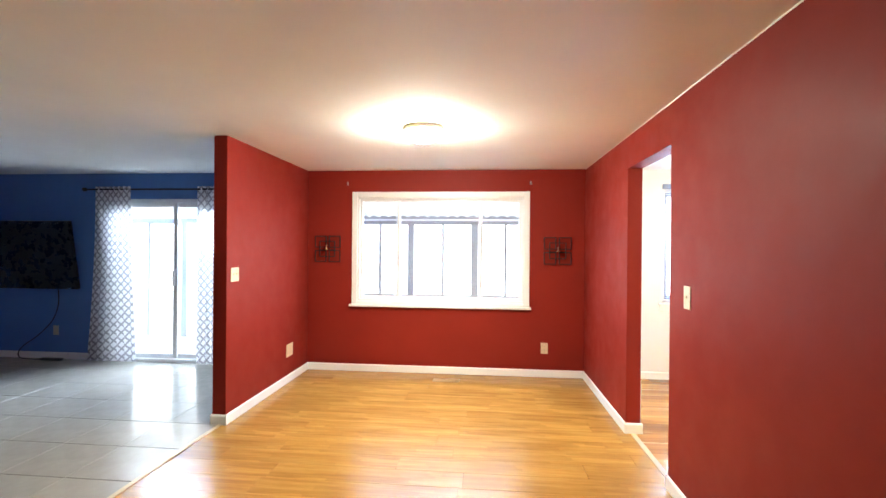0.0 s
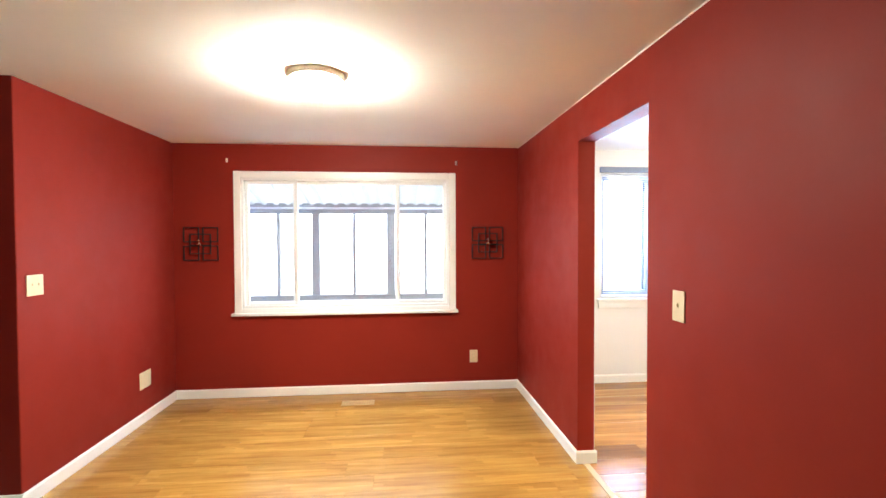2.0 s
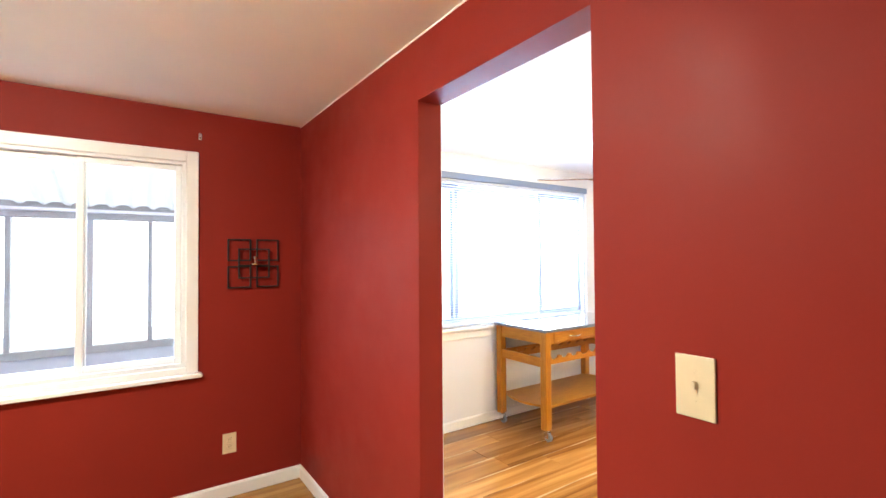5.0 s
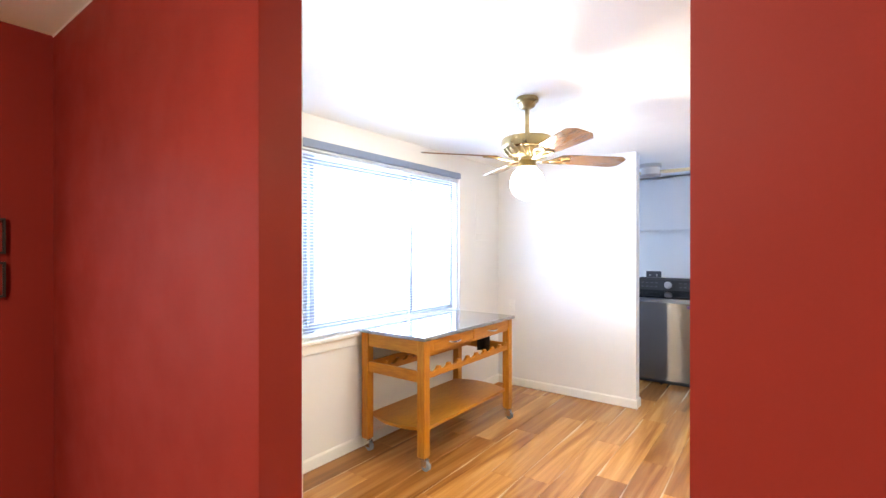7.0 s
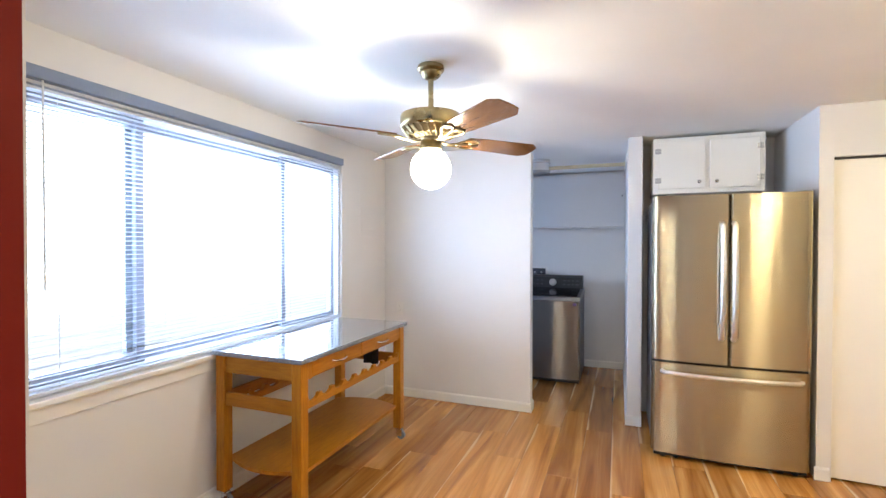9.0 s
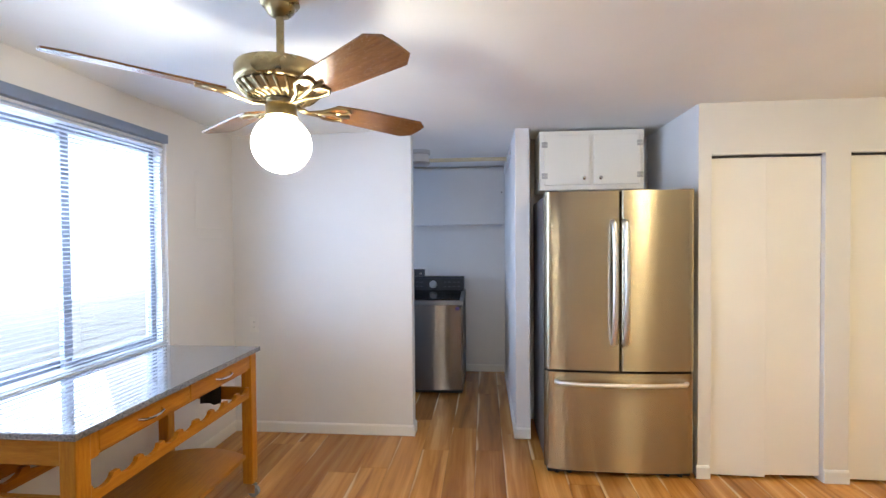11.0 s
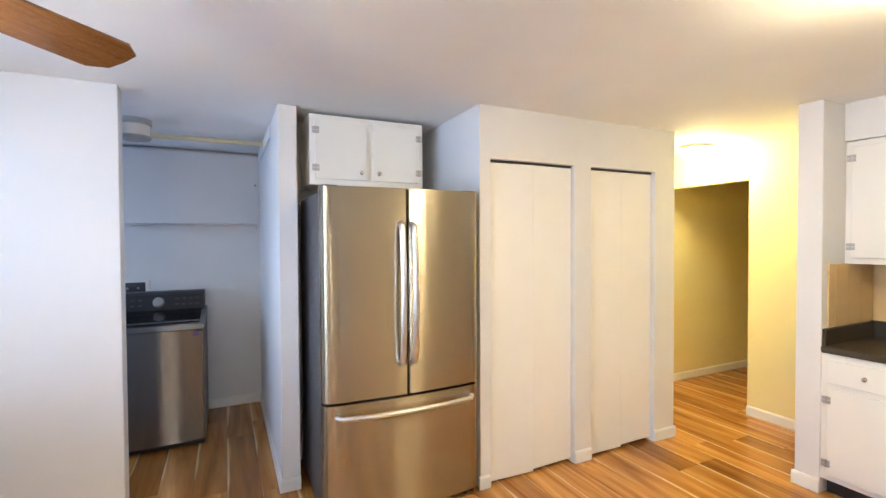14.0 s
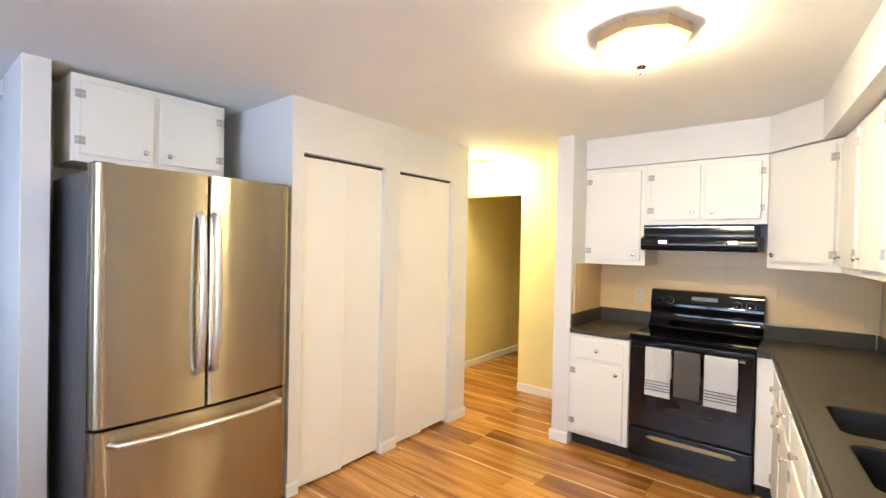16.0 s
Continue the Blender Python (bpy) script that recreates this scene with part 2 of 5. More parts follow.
OAKY = wood("honey_oak_side_rail", (0.36, 0.122, 0.008), (0.46, 0.178, 0.014), (0.54, 0.232, 0.022), 0.33, (16, 1.6, 16), 5.0, 0.05, spec=0.28)
OAKX = wood("honey_oak_rail", (0.36, 0.122, 0.008), (0.46, 0.178, 0.014), (0.54, 0.232, 0.022), 0.33, (1.6, 16, 16), 5.0, 0.05, spec=0.28)
GRANITE = speckle("dark_granite", (0.05, 0.05, 0.055), (0.34, 0.34, 0.35), 0.07, 160, 0.5, 1.0)
COUNTER = plain("dark_laminate_counter", (0.052, 0.042, 0.027), 0.34, 0.0, 0.12, 260, 0.0, 0.0, 0.42)
STEEL = steel("brushed_steel", (0.47, 0.415, 0.305), 0.27)
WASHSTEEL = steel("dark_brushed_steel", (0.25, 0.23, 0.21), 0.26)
NICKEL = plain("dull_nickel", (0.45, 0.44, 0.43), 0.42, 0.6, 0.06)
RINGM = plain("champagne_metal", (0.56, 0.50, 0.40), 0.36, 1.0, 0.05)
STRIP = plain("pale_wood_strip", (0.52, 0.38, 0.22), 0.35, 0.0, 0.08, 20)
REGISTER = plain("tan_register_enamel", (0.46, 0.30, 0.13), 0.4, 0.0, 0.05)
DECK = plain("grey_metal_deck", (0.20, 0.20, 0.21), 0.35, 1.0, 0.05)
STEELH = plain("satin_handle_steel", (0.74, 0.73, 0.74), 0.36, 1.0, 0.04)
DARKSIDE = plain("dark_grey_appliance_enamel", (0.055, 0.055, 0.062), 0.4, 0.0, 0.1, 200, 0.05)
CHROME = plain("chrome", (0.75, 0.74, 0.72), 0.14, 1.0, 0.03)
BRASS = plain("antique_brass", (0.36, 0.285, 0.15), 0.3, 1.0, 0.12, 40)
BLADE = wood("walnut_blade", (0.13, 0.05, 0.013), (0.20, 0.082, 0.022), (0.26, 0.115, 0.034), 0.24, (1.5, 14, 14), 6.0, 0.0, 0.0, 0.35)
BLACK = plain("black_gloss_enamel", (0.003, 0.003, 0.004), 0.06, 0.0, 0.1, 60, 0.0, 0.0, 0.38)
BLACKE = plain("black_oven_enamel", (0.004, 0.004, 0.006), 0.15, 0.0, 0.1, 60, 0.0, 0.0, 0.42)
BLACKM = plain("black_matte_plastic", (0.018, 0.018, 0.02), 0.45)
IRON = plain("black_wrought_iron", (0.02, 0.016, 0.014), 0.5, 0.3, 0.2, 80, 0.2)
SCREEN = plain("dark_screen", (0.003, 0.003, 0.004), 0.28)
ALMOND = plain("almond_plastic", (0.66, 0.55, 0.36), 0.35, 0.0, 0.03)
PLASTICW = plain("white_plastic", (0.78, 0.77, 0.74), 0.35, 0.0, 0.03)
VINYL = plain("white_vinyl_frame", (0.78, 0.78, 0.77), 0.35, 0.0, 0.03)
# kitchen sashes seen against the daylight: their backlit shade is in this grey
SASHSHADE = plain("backlit_sash_grey", (0.27, 0.29, 0.34), 0.45, 0.3, 0.06)
POST = plain("grey_post", (0.34, 0.335, 0.32), 0.6, 0.0, 0.08)
SLAT = plain("white_blind_slat", (0.66, 0.67, 0.70), 0.45, 0.0, 0.03)
GLASS = pane_glass("window_glass")
BACKSPLASH = plain("beige_wall_tile", (0.70, 0.485, 0.225), 0.34, 0.0, 0.03, 5, 0.0, 0.0, 0.4)
TOWELW = plain("white_terry", (0.88, 0.88, 0.88), 0.95, 0.0, 0.04, 300, 0.3)
TOWELG = plain("grey_terry", (0.16, 0.15, 0.145), 0.95, 0.0, 0.08, 300, 0.6)
RUBBER = plain("grey_rubber", (0.22, 0.22, 0.22), 0.6)
ROPEWOOD = plain("cream_rod_paint", (0.74, 0.65, 0.42), 0.45)
WARM = glow("dining_lamp_glass", (1.0, 0.97, 0.82), 150)
GLOBE = lit_glass("fan_globe_glass", (1.0, 0.95, 0.82), 15)
KLAMP = glow("kitchen_lamp_glass", (1.0, 0.845, 0.53), 102)
HALLG = glow("hall_lamp_glass", (1.0, 0.86, 0.48), 102)
OUTSIDE = glow("bright_overcast_distance", (0.86, 0.93, 1.0), 1.8)
PATIO = plain("pale_concrete", (0.5, 0.5, 0.49), 0.9, 0.0, 0.1, 4)
ROOFM = plain("white_corrugated_panel", (0.50, 0.52, 0.55), 0.5)


def thin_sheet(name, col):
    m, nt, b = mat_base(name)
    b.inputs["Base Color"].default_value = (*col, 1)
    b.inputs["Roughness"].default_value = 0.6
    tl = nt.nodes.new("ShaderNodeBsdfTranslucent")
    tl.inputs[0].default_value = (*col, 1)
    mx = nt.nodes.new("ShaderNodeMixShader")
    mx.inputs[0].default_value = 0.7
    nt.links.new(b.outputs[0], mx.inputs[1])
    nt.links.new(tl.outputs[0], mx.inputs[2])
    nt.links.new(mx.outputs[0], nt.nodes["Material Output"].inputs[0])
    return m


ROOFSHEET = thin_sheet("translucent_white_roof_sheet", (0.78, 0.78, 0.79))


def curtain_mat():
    m, nt, b = mat_base("lattice_print_curtain")
    v = coords(nt, (1, 1, 1), "UV")
    cells = nd(nt, "ShaderNodeTexVoronoi", Scale=14.0)
    cells.feature = "DISTANCE_TO_EDGE"
    cells.inputs["Randomness"].default_value = 0.0
    mp = nt.nodes.new("ShaderNodeMapping")
    mp.inputs["Rotation"].default_value = (0, 0, radians(45))
    nt.links.new(v, mp.inputs[0])
    nt.links.new(mp.outputs[0], cells.inputs["Vector"])
    c = ramp(nt, cells.outputs["Distance"], [(0.11, (0.36, 0.35, 0.37)), (0.17, (0.80, 0.80, 0.81))])
    c = mix(nt, c, ramp(nt, noise_fac(nt, v, 300, 2), [(0.3, (0.85,) * 3), (0.7, (1,) * 3)]), 0.6, "MULTIPLY")
    nt.links.new(c, b.inputs["Base Color"])
    b.inputs["Roughness"].default_value = 0.9
    tl = nt.nodes.new("ShaderNodeBsdfTranslucent")
    nt.links.new(c, tl.inputs[0])
    mx = nt.nodes.new("ShaderNodeMixShader")
    mx.inputs[0].default_value = 0.45
    nt.links.new(b.outputs[0], mx.inputs[1])
    nt.links.new(tl.outputs[0], mx.inputs[2])
    nt.links.new(mx.outputs[0], nt.nodes["Material Output"].inputs[0])
    return m


CURTAIN = curtain_mat()


# ---- mesh helpers ----
def box(bm, x0, y0, z0, x1, y1, z1, bevel=0.0, seg=2):
    x0, x1, y0, y1, z0, z1 = min(x0, x1), max(x0, x1), min(y0, y1), max(y0, y1), min(z0, z1), max(z0, z1)
    r = bmesh.ops.create_cube(bm, size=1.0, matrix=Matrix.LocRotScale(((x0 + x1) / 2, (y0 + y1) / 2, (z0 + z1) / 2), None, (x1 - x0, y1 - y0, z1 - z0)))
    if bevel:
        edges = {e for v in r["verts"] for e in v.link_edges}
        bmesh.ops.bevel(bm, geom=list(edges), offset=bevel, segments=seg, profile=0.5, affect="EDGES")
    return bm


def boxm(*a, **k):
    return box(bmesh.new(), *a, **k)


def cyl(bm, p, q, r, seg=16, r2=None):
    p, q = Vector(p), Vector(q)
    d = q - p
    m = Matrix.Translation((p + q) / 2) @ d.to_track_quat("Z", "Y").to_matrix().to_4x4()
    bmesh.ops.create_cone(bm, cap_ends=True, segments=seg, radius1=r, radius2=r if r2 is None else r2, depth=d.length, matrix=m)
    return bm


def cylm(*a, **k):
    return cyl(bmesh.new(), *a, **k)


def tube(bm, pts, r, seg=10):
    """A round bar through the points."""
    pts = [Vector(p) for p in pts]
    rings = []
    q = last = None
    for i, p in enumerate(pts):
        d = (pts[min(i + 1, len(pts) - 1)] - pts[max(i - 1, 0)]).normalized()
        q = d.to_track_quat("Z", "Y") if q is None else last.rotation_difference(d) @ q
        last = d
        rings.append([bm.verts.new(p + q @ Vector((r * math.cos(2 * math.pi * k / seg), r * math.sin(2 * math.pi * k / seg), 0))) for k in range(seg)])
    for a, b in zip(rings, rings[1:]):
        for k in range(seg):
            bm.faces.new((a[k], a[(k + 1) % seg], b[(k + 1) % seg], b[k]))
    bm.faces.new(rings[0][::-1])
    bm.faces.new(rings[-1])
    return bm


def lathe(bm, profile, centre, seg=32):
    """Turns (radius, height) pairs round the upright axis through centre."""
    cx, cy, cz = centre
    rings = []
    for r, z in profile:
        rings.append([bm.verts.new((cx + max(r, 1e-4) * math.cos(2 * math.pi * k / seg), cy + max(r, 1e-4) * math.sin(2 * math.pi * k / seg), cz + z)) for k in range(seg)])
    for a, b in zip(rings, rings[1:]):
        for k in range(seg):
            bm.faces.new((a[k], a[(k + 1) % seg], b[(k + 1) % seg], b[k]))
    bm.faces.new(rings[0][::-1])
    bm.faces.new(rings[-1])
    bmesh.ops.recalc_face_normals(bm, faces=bm.faces)
    return bm


def prism(bm, outline, axis, a, b):
    """Pushes a flat outline along x, y or z from a to b. The outline gives the two other axes in order."""
    def at(p, h):
        return {"x": (h, p[0], p[1]), "y": (p[0], h, p[1]), "z": (p[0], p[1], h)}[axis]
    lo, hi = [bm.verts.new(at(p, a)) for p in outline], [bm.verts.new(at(p, b)) for p in outline]
    n = len(outline)
    bm.faces.new(lo), bm.faces.new(hi)
    for k in range(n):
        bm.faces.new((lo[k], lo[(k + 1) % n], hi[(k + 1) % n], hi[k]))
    bmesh.ops.recalc_face_normals(bm, faces=bm.faces)
    return bm


def origin_of(ob):
    v = Vector((0, 0, 0))
    while ob is not None:
        v, ob = v + ob.location, ob.parent
    return v


def part(name, bm, material, parent=None, label="", smooth=False, local=False):
    """Links a bmesh as one mesh object under a thing or a part. Its points are given in the world, or in the thing's own frame if local."""
    if parent is not None and not local:
        bmesh.ops.translate(bm, verts=bm.verts, vec=-origin_of(parent))
    if smooth:
        for f in bm.faces:
            f.smooth = True
        for e in bm.edges:
            if len(e.link_faces) == 2 and e.calc_face_angle(0) > radians(40):
                e.smooth = False
    me = bpy.data.meshes.new(name)
    bm.to_mesh(me)
    bm.free()
    me.materials.append(material)
    ob = new(name, me)
    ob.parent = parent
    if label:
        ob["label"] = label
    return ob


def thing(name, label, category, at, group="", turn=0.0, kind=""):
    ob = new(name)
    ob.empty_display_size = 0.1
    ob.location = at
    ob.rotation_euler = (0, 0, radians(turn))
    return tagged(ob, label, category, group, kind)


def structure(name, bm, material, label, category):
    return tagged(part(name, bm, material), label, category, "", "structure")


# ---- walls, floors, ceilings ----
def wall_with_holes(along, a0, a1, t0, t1, holes, top=H, bottom=0.0):
    """A wall along x or y from a0 to a1, from t0 to t1 through, with holes (from, to, sill, head)."""
    bm = bmesh.new()

    def blk(u0, u1, z0, z1):
        if u1 - u0 > 1e-4 and z1 - z0 > 1e-4:
            if along == "x":
                box(bm, u0, t0, z0, u1, t1, z1)
            else:
                box(bm, t0, u0, z0, t1, u1, z1)
    u = a0
    for h0, h1, s, hd in sorted(holes):
        blk(u, h0, bottom, top)
        blk(h0, h1, bottom, s)
        blk(h0, h1, hd, top)
        u = h1
    blk(u, a1, bottom, top)
    return bm


YD, YB, YK = 5.30, 5.40, 5.36          # far walls: dining room, blue room, kitchen
XR0, XR1 = 1.40, 1.515                 # wall between dining room and kitchen
OP0, OP1, OPH = 2.924, 3.766, 2.11      # the doorway in it
XP0, XP1, YP = -1.95, -1.83, 3.57      # the short red partition
WIN = (-1.23, 0.72, 0.83, 2.055)       # dining window opening
SLD = (-4.48, -2.74, 0.0, 2.05)        # patio door opening
KW = (2.26, 4.50, 0.87, 2.20)          # kitchen window opening
LW = (5.75, 6.75, 0.90, 2.05)          # laundry window opening
XW, YW = 5.255, 3.91                   # white wall beside the laundry
XC = 4.765                             # closet front
YS = -0.42                             # wall behind the range
XPIER0, XPIER1, YPIER = 3.83, 3.965, 0.19

structure("wall_dining_far", wall_with_holes("x", XP1, XR0, YD, YD + 0.15, [WIN]), RED, "deep red painted wall around the dining window", "wall")
structure("wall_dining_right", wall_with_holes("y", -2.6, YD, XR0, XR1 - 0.003, [(OP0, OP1, 0, OPH)]), RED, "deep red painted wall with an open doorway to the kitchen", "wall")
structure("wall_partition", boxm(XP0 + 0.004, YP, 0, XP1, YD + 0.15, H, bevel=0.004, seg=1), RED, "short red painted partition between dining and living room", "wall")
structure("wall_blue_return", boxm(XP0, YP + 0.02, 0, XP0 + 0.004, YB, H), BLUE, "blue painted side of the partition", "wall")
structure("wall_blue", wall_with_holes("x", -6.8, XP0, YB, YB + 0.15, [SLD]), BLUE, "blue painted living room wall with a patio door", "wall")
structure("wall_living_side", boxm(-6.95, -2.6, 0, -6.8, YB, H), BLUE, "blue painted living room side wall", "wall")
structure("wall_back", wall_with_holes("x", -6.95, XR1, -2.75, -2.6, []), RED, "red painted back wall", "wall")
structure("wall_kitchen_side", wall_with_holes("y", 2.6, YK, XR1 - 0.003, XR1, [(OP0, OP1, 0, OPH)]), WHITE, "pale grey kitchen side of the doorway wall", "wall")
structure("wall_kitchen_window", wall_with_holes("x", XR0, 7.2, YK, YK + 0.15, [KW, LW]), WHITE, "pale grey kitchen wall around a wide window", "wall")
structure("wall_laundry_screen", boxm(XW, YW, 0, XW + 0.115, YK, H, bevel=0.003, seg=1), WHITE, "pale grey wall between kitchen and laundry", "wall")
structure("wall_laundry_back", boxm(7.04, 2.6, 0, 7.2, YK, H), WHITE, "pale grey laundry back wall", "wall")
structure("wall_laundry_side", boxm(5.27, 3.005, 0, 7.04, 3.115, H, bevel=0.003, seg=1), WHITE, "pale grey wall between laundry and fridge nook", "wall")
structure("wall_nook_back", boxm(5.66, 1.95, 0, 5.76, 3.005, H), WHITE, "pale grey back of the fridge nook", "wall")
structure("wall_nook_side", boxm(XC, 1.93, 0, 5.66, 2.007, H), WHITE, "pale grey side of the closet beside the fridge", "wall")
C1, C2, CEND = (1.262, 1.941), (0.486, 1.118), 0.27
structure("wall_closet_front", wall_with_holes("y", CEND, 1.93, XC, XC + 0.09, [(C2[0], C2[1], 0, 2.045), (C1[0], 1.9299, 0, 2.045)]), WHITE, "pale grey closet front with two door openings", "wall")
structure("wall_closet_end", boxm(XC + 0.09, CEND, 0, 5.66, CEND + 0.09, H), YELLOW, "yellow painted closet end wall in the hall", "wall")
structure("wall_closet_back", boxm(5.5, CEND + 0.09, 0, 5.66, 1.93, H), WHITE, "closet back wall", "wall")
structure("wall_closet_divider", boxm(XC + 0.09, 1.15, 0, 5.5, 1.23, H), WHITE, "closet divider wall", "wall")
structure("wall_hall_far", wall_with_holes("x", 3.5, 5.70, -0.80, -0.69, [(4.776, 5.6999, 0, 2.05)]), YELLOW, "yellow painted hall wall with an open doorway", "wall")
structure("wall_hall_side", boxm(5.70, -4.2, 0, 5.85, CEND + 0.09, H), YELLOW, "yellow painted side wall of the hall", "wall")
structure("wall_hall_passage", boxm(4.55, -4.2, 0, 4.68, -0.80, H), YELLOW, "yellow painted passage wall", "wall")
structure("wall_hall_end", boxm(4.55, -4.35, 0, 5.85, -4.2, H), YELLOW, "yellow painted wall at the end of the passage", "wall")
structure("wall_pier", boxm(XPIER0, YS - 0.27, 0, XPIER1, YPIER, H, bevel=0.003, seg=1), WHITE, "pale grey wall end beside the base cabinet", "wall")
structure("wall_range", boxm(1.5, YS - 0.27, 0, XPIER0, YS, H), WHITE, "pale grey wall behind the range", "wall")
SINK = pose(2.06, YS, 0, 0, 0, 7)      # inner corner of the worktop; the sink run goes along its y
sw = structure("wall_sink", boxm(-0.12, -0.3, 0, 0.0, 3.12, H), WHITE, "pale grey wall behind the sink run", "wall")
sw.matrix_world = SINK
structure("ceiling_dining", boxm(-6.95, -2.75, H, XR1, YB + 0.15, H + 0.12), CEIL, "white painted ceiling", "ceiling")
structure("ceiling_kitchen", boxm(XR1, -4.4, H, 7.2, YB + 0.15, H + 0.12), CEIL, "white painted kitchen ceiling", "ceiling")

structure("trim_ceiling_edge", boxm(XR0 - 0.002, -2.6, H - 0.007, XR0 - 0.0002, YD, H - 0.0005), CEIL, "thin line of white ceiling paint along the red wall", "trim")

# ---- baseboards ----
def baseboard(x0, y0, x1, y1, nx, ny, h=0.082, t=0.013, mat=TRIM):
    """A skirting board along a wall line whose room side is (nx, ny)."""
    prof = [(0, 0), (t, 0), (t, h - 0.012), (t * 0.45, h), (0, h)]
    p, q = Vector((x0, y0, 0)), Vector((x1, y1, 0))
    n = Vector((nx, ny, 0))
    bm = bmesh.new()
    rows = [[bm.verts.new(e + n * a + Vector((0, 0, b + 0.003))) for a, b in prof] for e in (p, q)]
    k = len(prof)
    bm.faces.new(rows[0]), bm.faces.new(rows[1][::-1])
    for i in range(k):
        bm.faces.new((rows[0][i], rows[1][i], rows[1][(i + 1) % k], rows[0][(i + 1) % k]))
    bmesh.ops.recalc_face_normals(bm, faces=bm.faces)
    return structure("baseboard", bm, mat, "white painted wooden baseboard", "baseboard")


for seg in [(XP1, YD, XR0, YD, 0, -1), (XP1, YP, XP1, YD, 1, 0), (XP0, YP, XP1 + 0.013, YP, 0, -1), (XR0, OP1, XR0, YD, -1, 0), (XR0, -2.6, XR0, OP0, -1, 0),
            (XR0 - 0.013, OP1, XR1 + 0.013, OP1, 0, -1), (XR0 - 0.013, OP0, XR1 + 0.013, OP0, 0, 1),
            (-6.8, YB, SLD[0] - 0.05, YB, 0, -1), (SLD[1] + 0.05, YB, XP0, YB, 0, -1), (XP0, YP, XP0, YB, -1, 0),
            (XR1, YK, XW, YK, 0, -1), (XW, YW, XW, YK, -1, 0), (XW - 0.013, YW, XW + 0.115, YW, 0, -1), (XR1, OP1, XR1, YK, 1, 0),
            (7.04, 3.115, 7.04, YK, -1, 0), (5.257, 3.115, 7.04, 3.115, 0, 1), (5.27, 3.005, 5.27, 3.115, -1, 0),
            (XC, CEND, XC, C2[0], -1, 0), (XC, C2[1], XC, C1[0], -1, 0), (XC, C1[1], XC, 2.02, -1, 0), (XC - 0.013, CEND, XC + 0.5, CEND, 0, -1),
            (3.97, -0.69, 4.776, -0.69, 0, 1), (5.70, -4.2, 5.70, CEND, -1, 0), (XPIER0, YPIER, XPIER1 + 0.013, YPIER, 0, 1), (XPIER1, -0.69, XPIER1, YPIER, 1, 0)]:
    baseboard(*seg)

# ---- floors ----
floor_d = structure("floor_dining", boxm(XP1 - 0.045, -2.6, -0.06, XR0 + 0.055, YD, -0.004), JOINT, "honey oak laminate floor in the dining room", "floor")
floor_l = structure("floor_living", boxm(-6.8, -2.6, -0.06, XP1 - 0.045, YB, -0.004), GROUT, "grey porcelain tile floor in the living room", "floor")
floor_k = structure("floor_kitchen", boxm(XR0 + 0.055, -4.2, -0.06, 7.04, YK, -0.004), JOINT, "red-brown laminate floor in kitchen, laundry and hall", "floor")
structure("threshold_dining", boxm(XR0 + 0.035, OP0 + 0.014, -0.003, XR0 + 0.075, OP1 - 0.014, 0.006, bevel=0.003), STRIP, "thin wooden threshold strip in the doorway", "threshold")
structure("threshold_tile", boxm(XP1 - 0.062, -2.6, -0.003, XP1 - 0.03, YP, 0.007, bevel=0.003), STRIP, "thin pale wooden strip between tile and laminate", "threshold")

# ---- outside ----
structure("ground", boxm(-40, YB + 0.15, -0.2, 40, 60, -0.1), PATIO, "pale concrete patio and ground outside", "ground")
structure("backdrop", boxm(-30, 15.0, -0.1, 34, 15.1, 9.0), OUTSIDE, "bright overcast distance", "backdrop")

patio = thing("patio_enclosure", "white framed patio enclosure with a corrugated roof outside the window", "patio enclosure", (-2.0, 7.5, -0.1))
# beam and posts: grey right of x = -2.3, white left of it
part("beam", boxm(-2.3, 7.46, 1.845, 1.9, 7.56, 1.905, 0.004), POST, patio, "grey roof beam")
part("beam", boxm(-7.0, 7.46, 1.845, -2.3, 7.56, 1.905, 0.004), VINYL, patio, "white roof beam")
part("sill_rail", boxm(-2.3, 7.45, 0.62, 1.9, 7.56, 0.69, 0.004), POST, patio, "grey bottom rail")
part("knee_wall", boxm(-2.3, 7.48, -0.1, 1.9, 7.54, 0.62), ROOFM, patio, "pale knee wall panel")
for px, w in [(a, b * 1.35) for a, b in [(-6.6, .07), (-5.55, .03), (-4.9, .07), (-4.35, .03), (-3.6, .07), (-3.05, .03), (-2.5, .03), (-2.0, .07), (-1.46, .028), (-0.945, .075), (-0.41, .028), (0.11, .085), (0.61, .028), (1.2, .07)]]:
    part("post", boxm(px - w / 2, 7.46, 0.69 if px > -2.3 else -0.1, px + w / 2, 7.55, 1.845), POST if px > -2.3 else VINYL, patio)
roof = bmesh.new()
n, y_lo, y_hi = 260, 7.72, 5.60
wave = [(-7.2 + 9.4 * i / n, 0.028 * math.cos(2 * math.pi * (9.4 * i / n) / 0.165)) for i in range(n + 1)]
lo = [roof.verts.new((x, y_lo, 1.955 + z)) for x, z in wave]
hi = [roof.verts.new((x, y_hi, 2.50 + z)) for x, z in wave]
for i in range(n):
    roof.faces.new((lo[i], lo[i + 1], hi[i + 1], hi[i]))
bmesh.ops.solidify(roof, geom=roof.faces[:], thickness=0.006)
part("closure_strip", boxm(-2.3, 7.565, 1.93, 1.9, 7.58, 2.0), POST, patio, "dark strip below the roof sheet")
part("header", boxm(-7.0, 7.44, 1.907, 1.9, 7.56, 1.936, 0.003), VINYL, patio, "white header rail")
part("roof_sheet", roof, ROOFSHEET, patio, "white corrugated roof sheet")

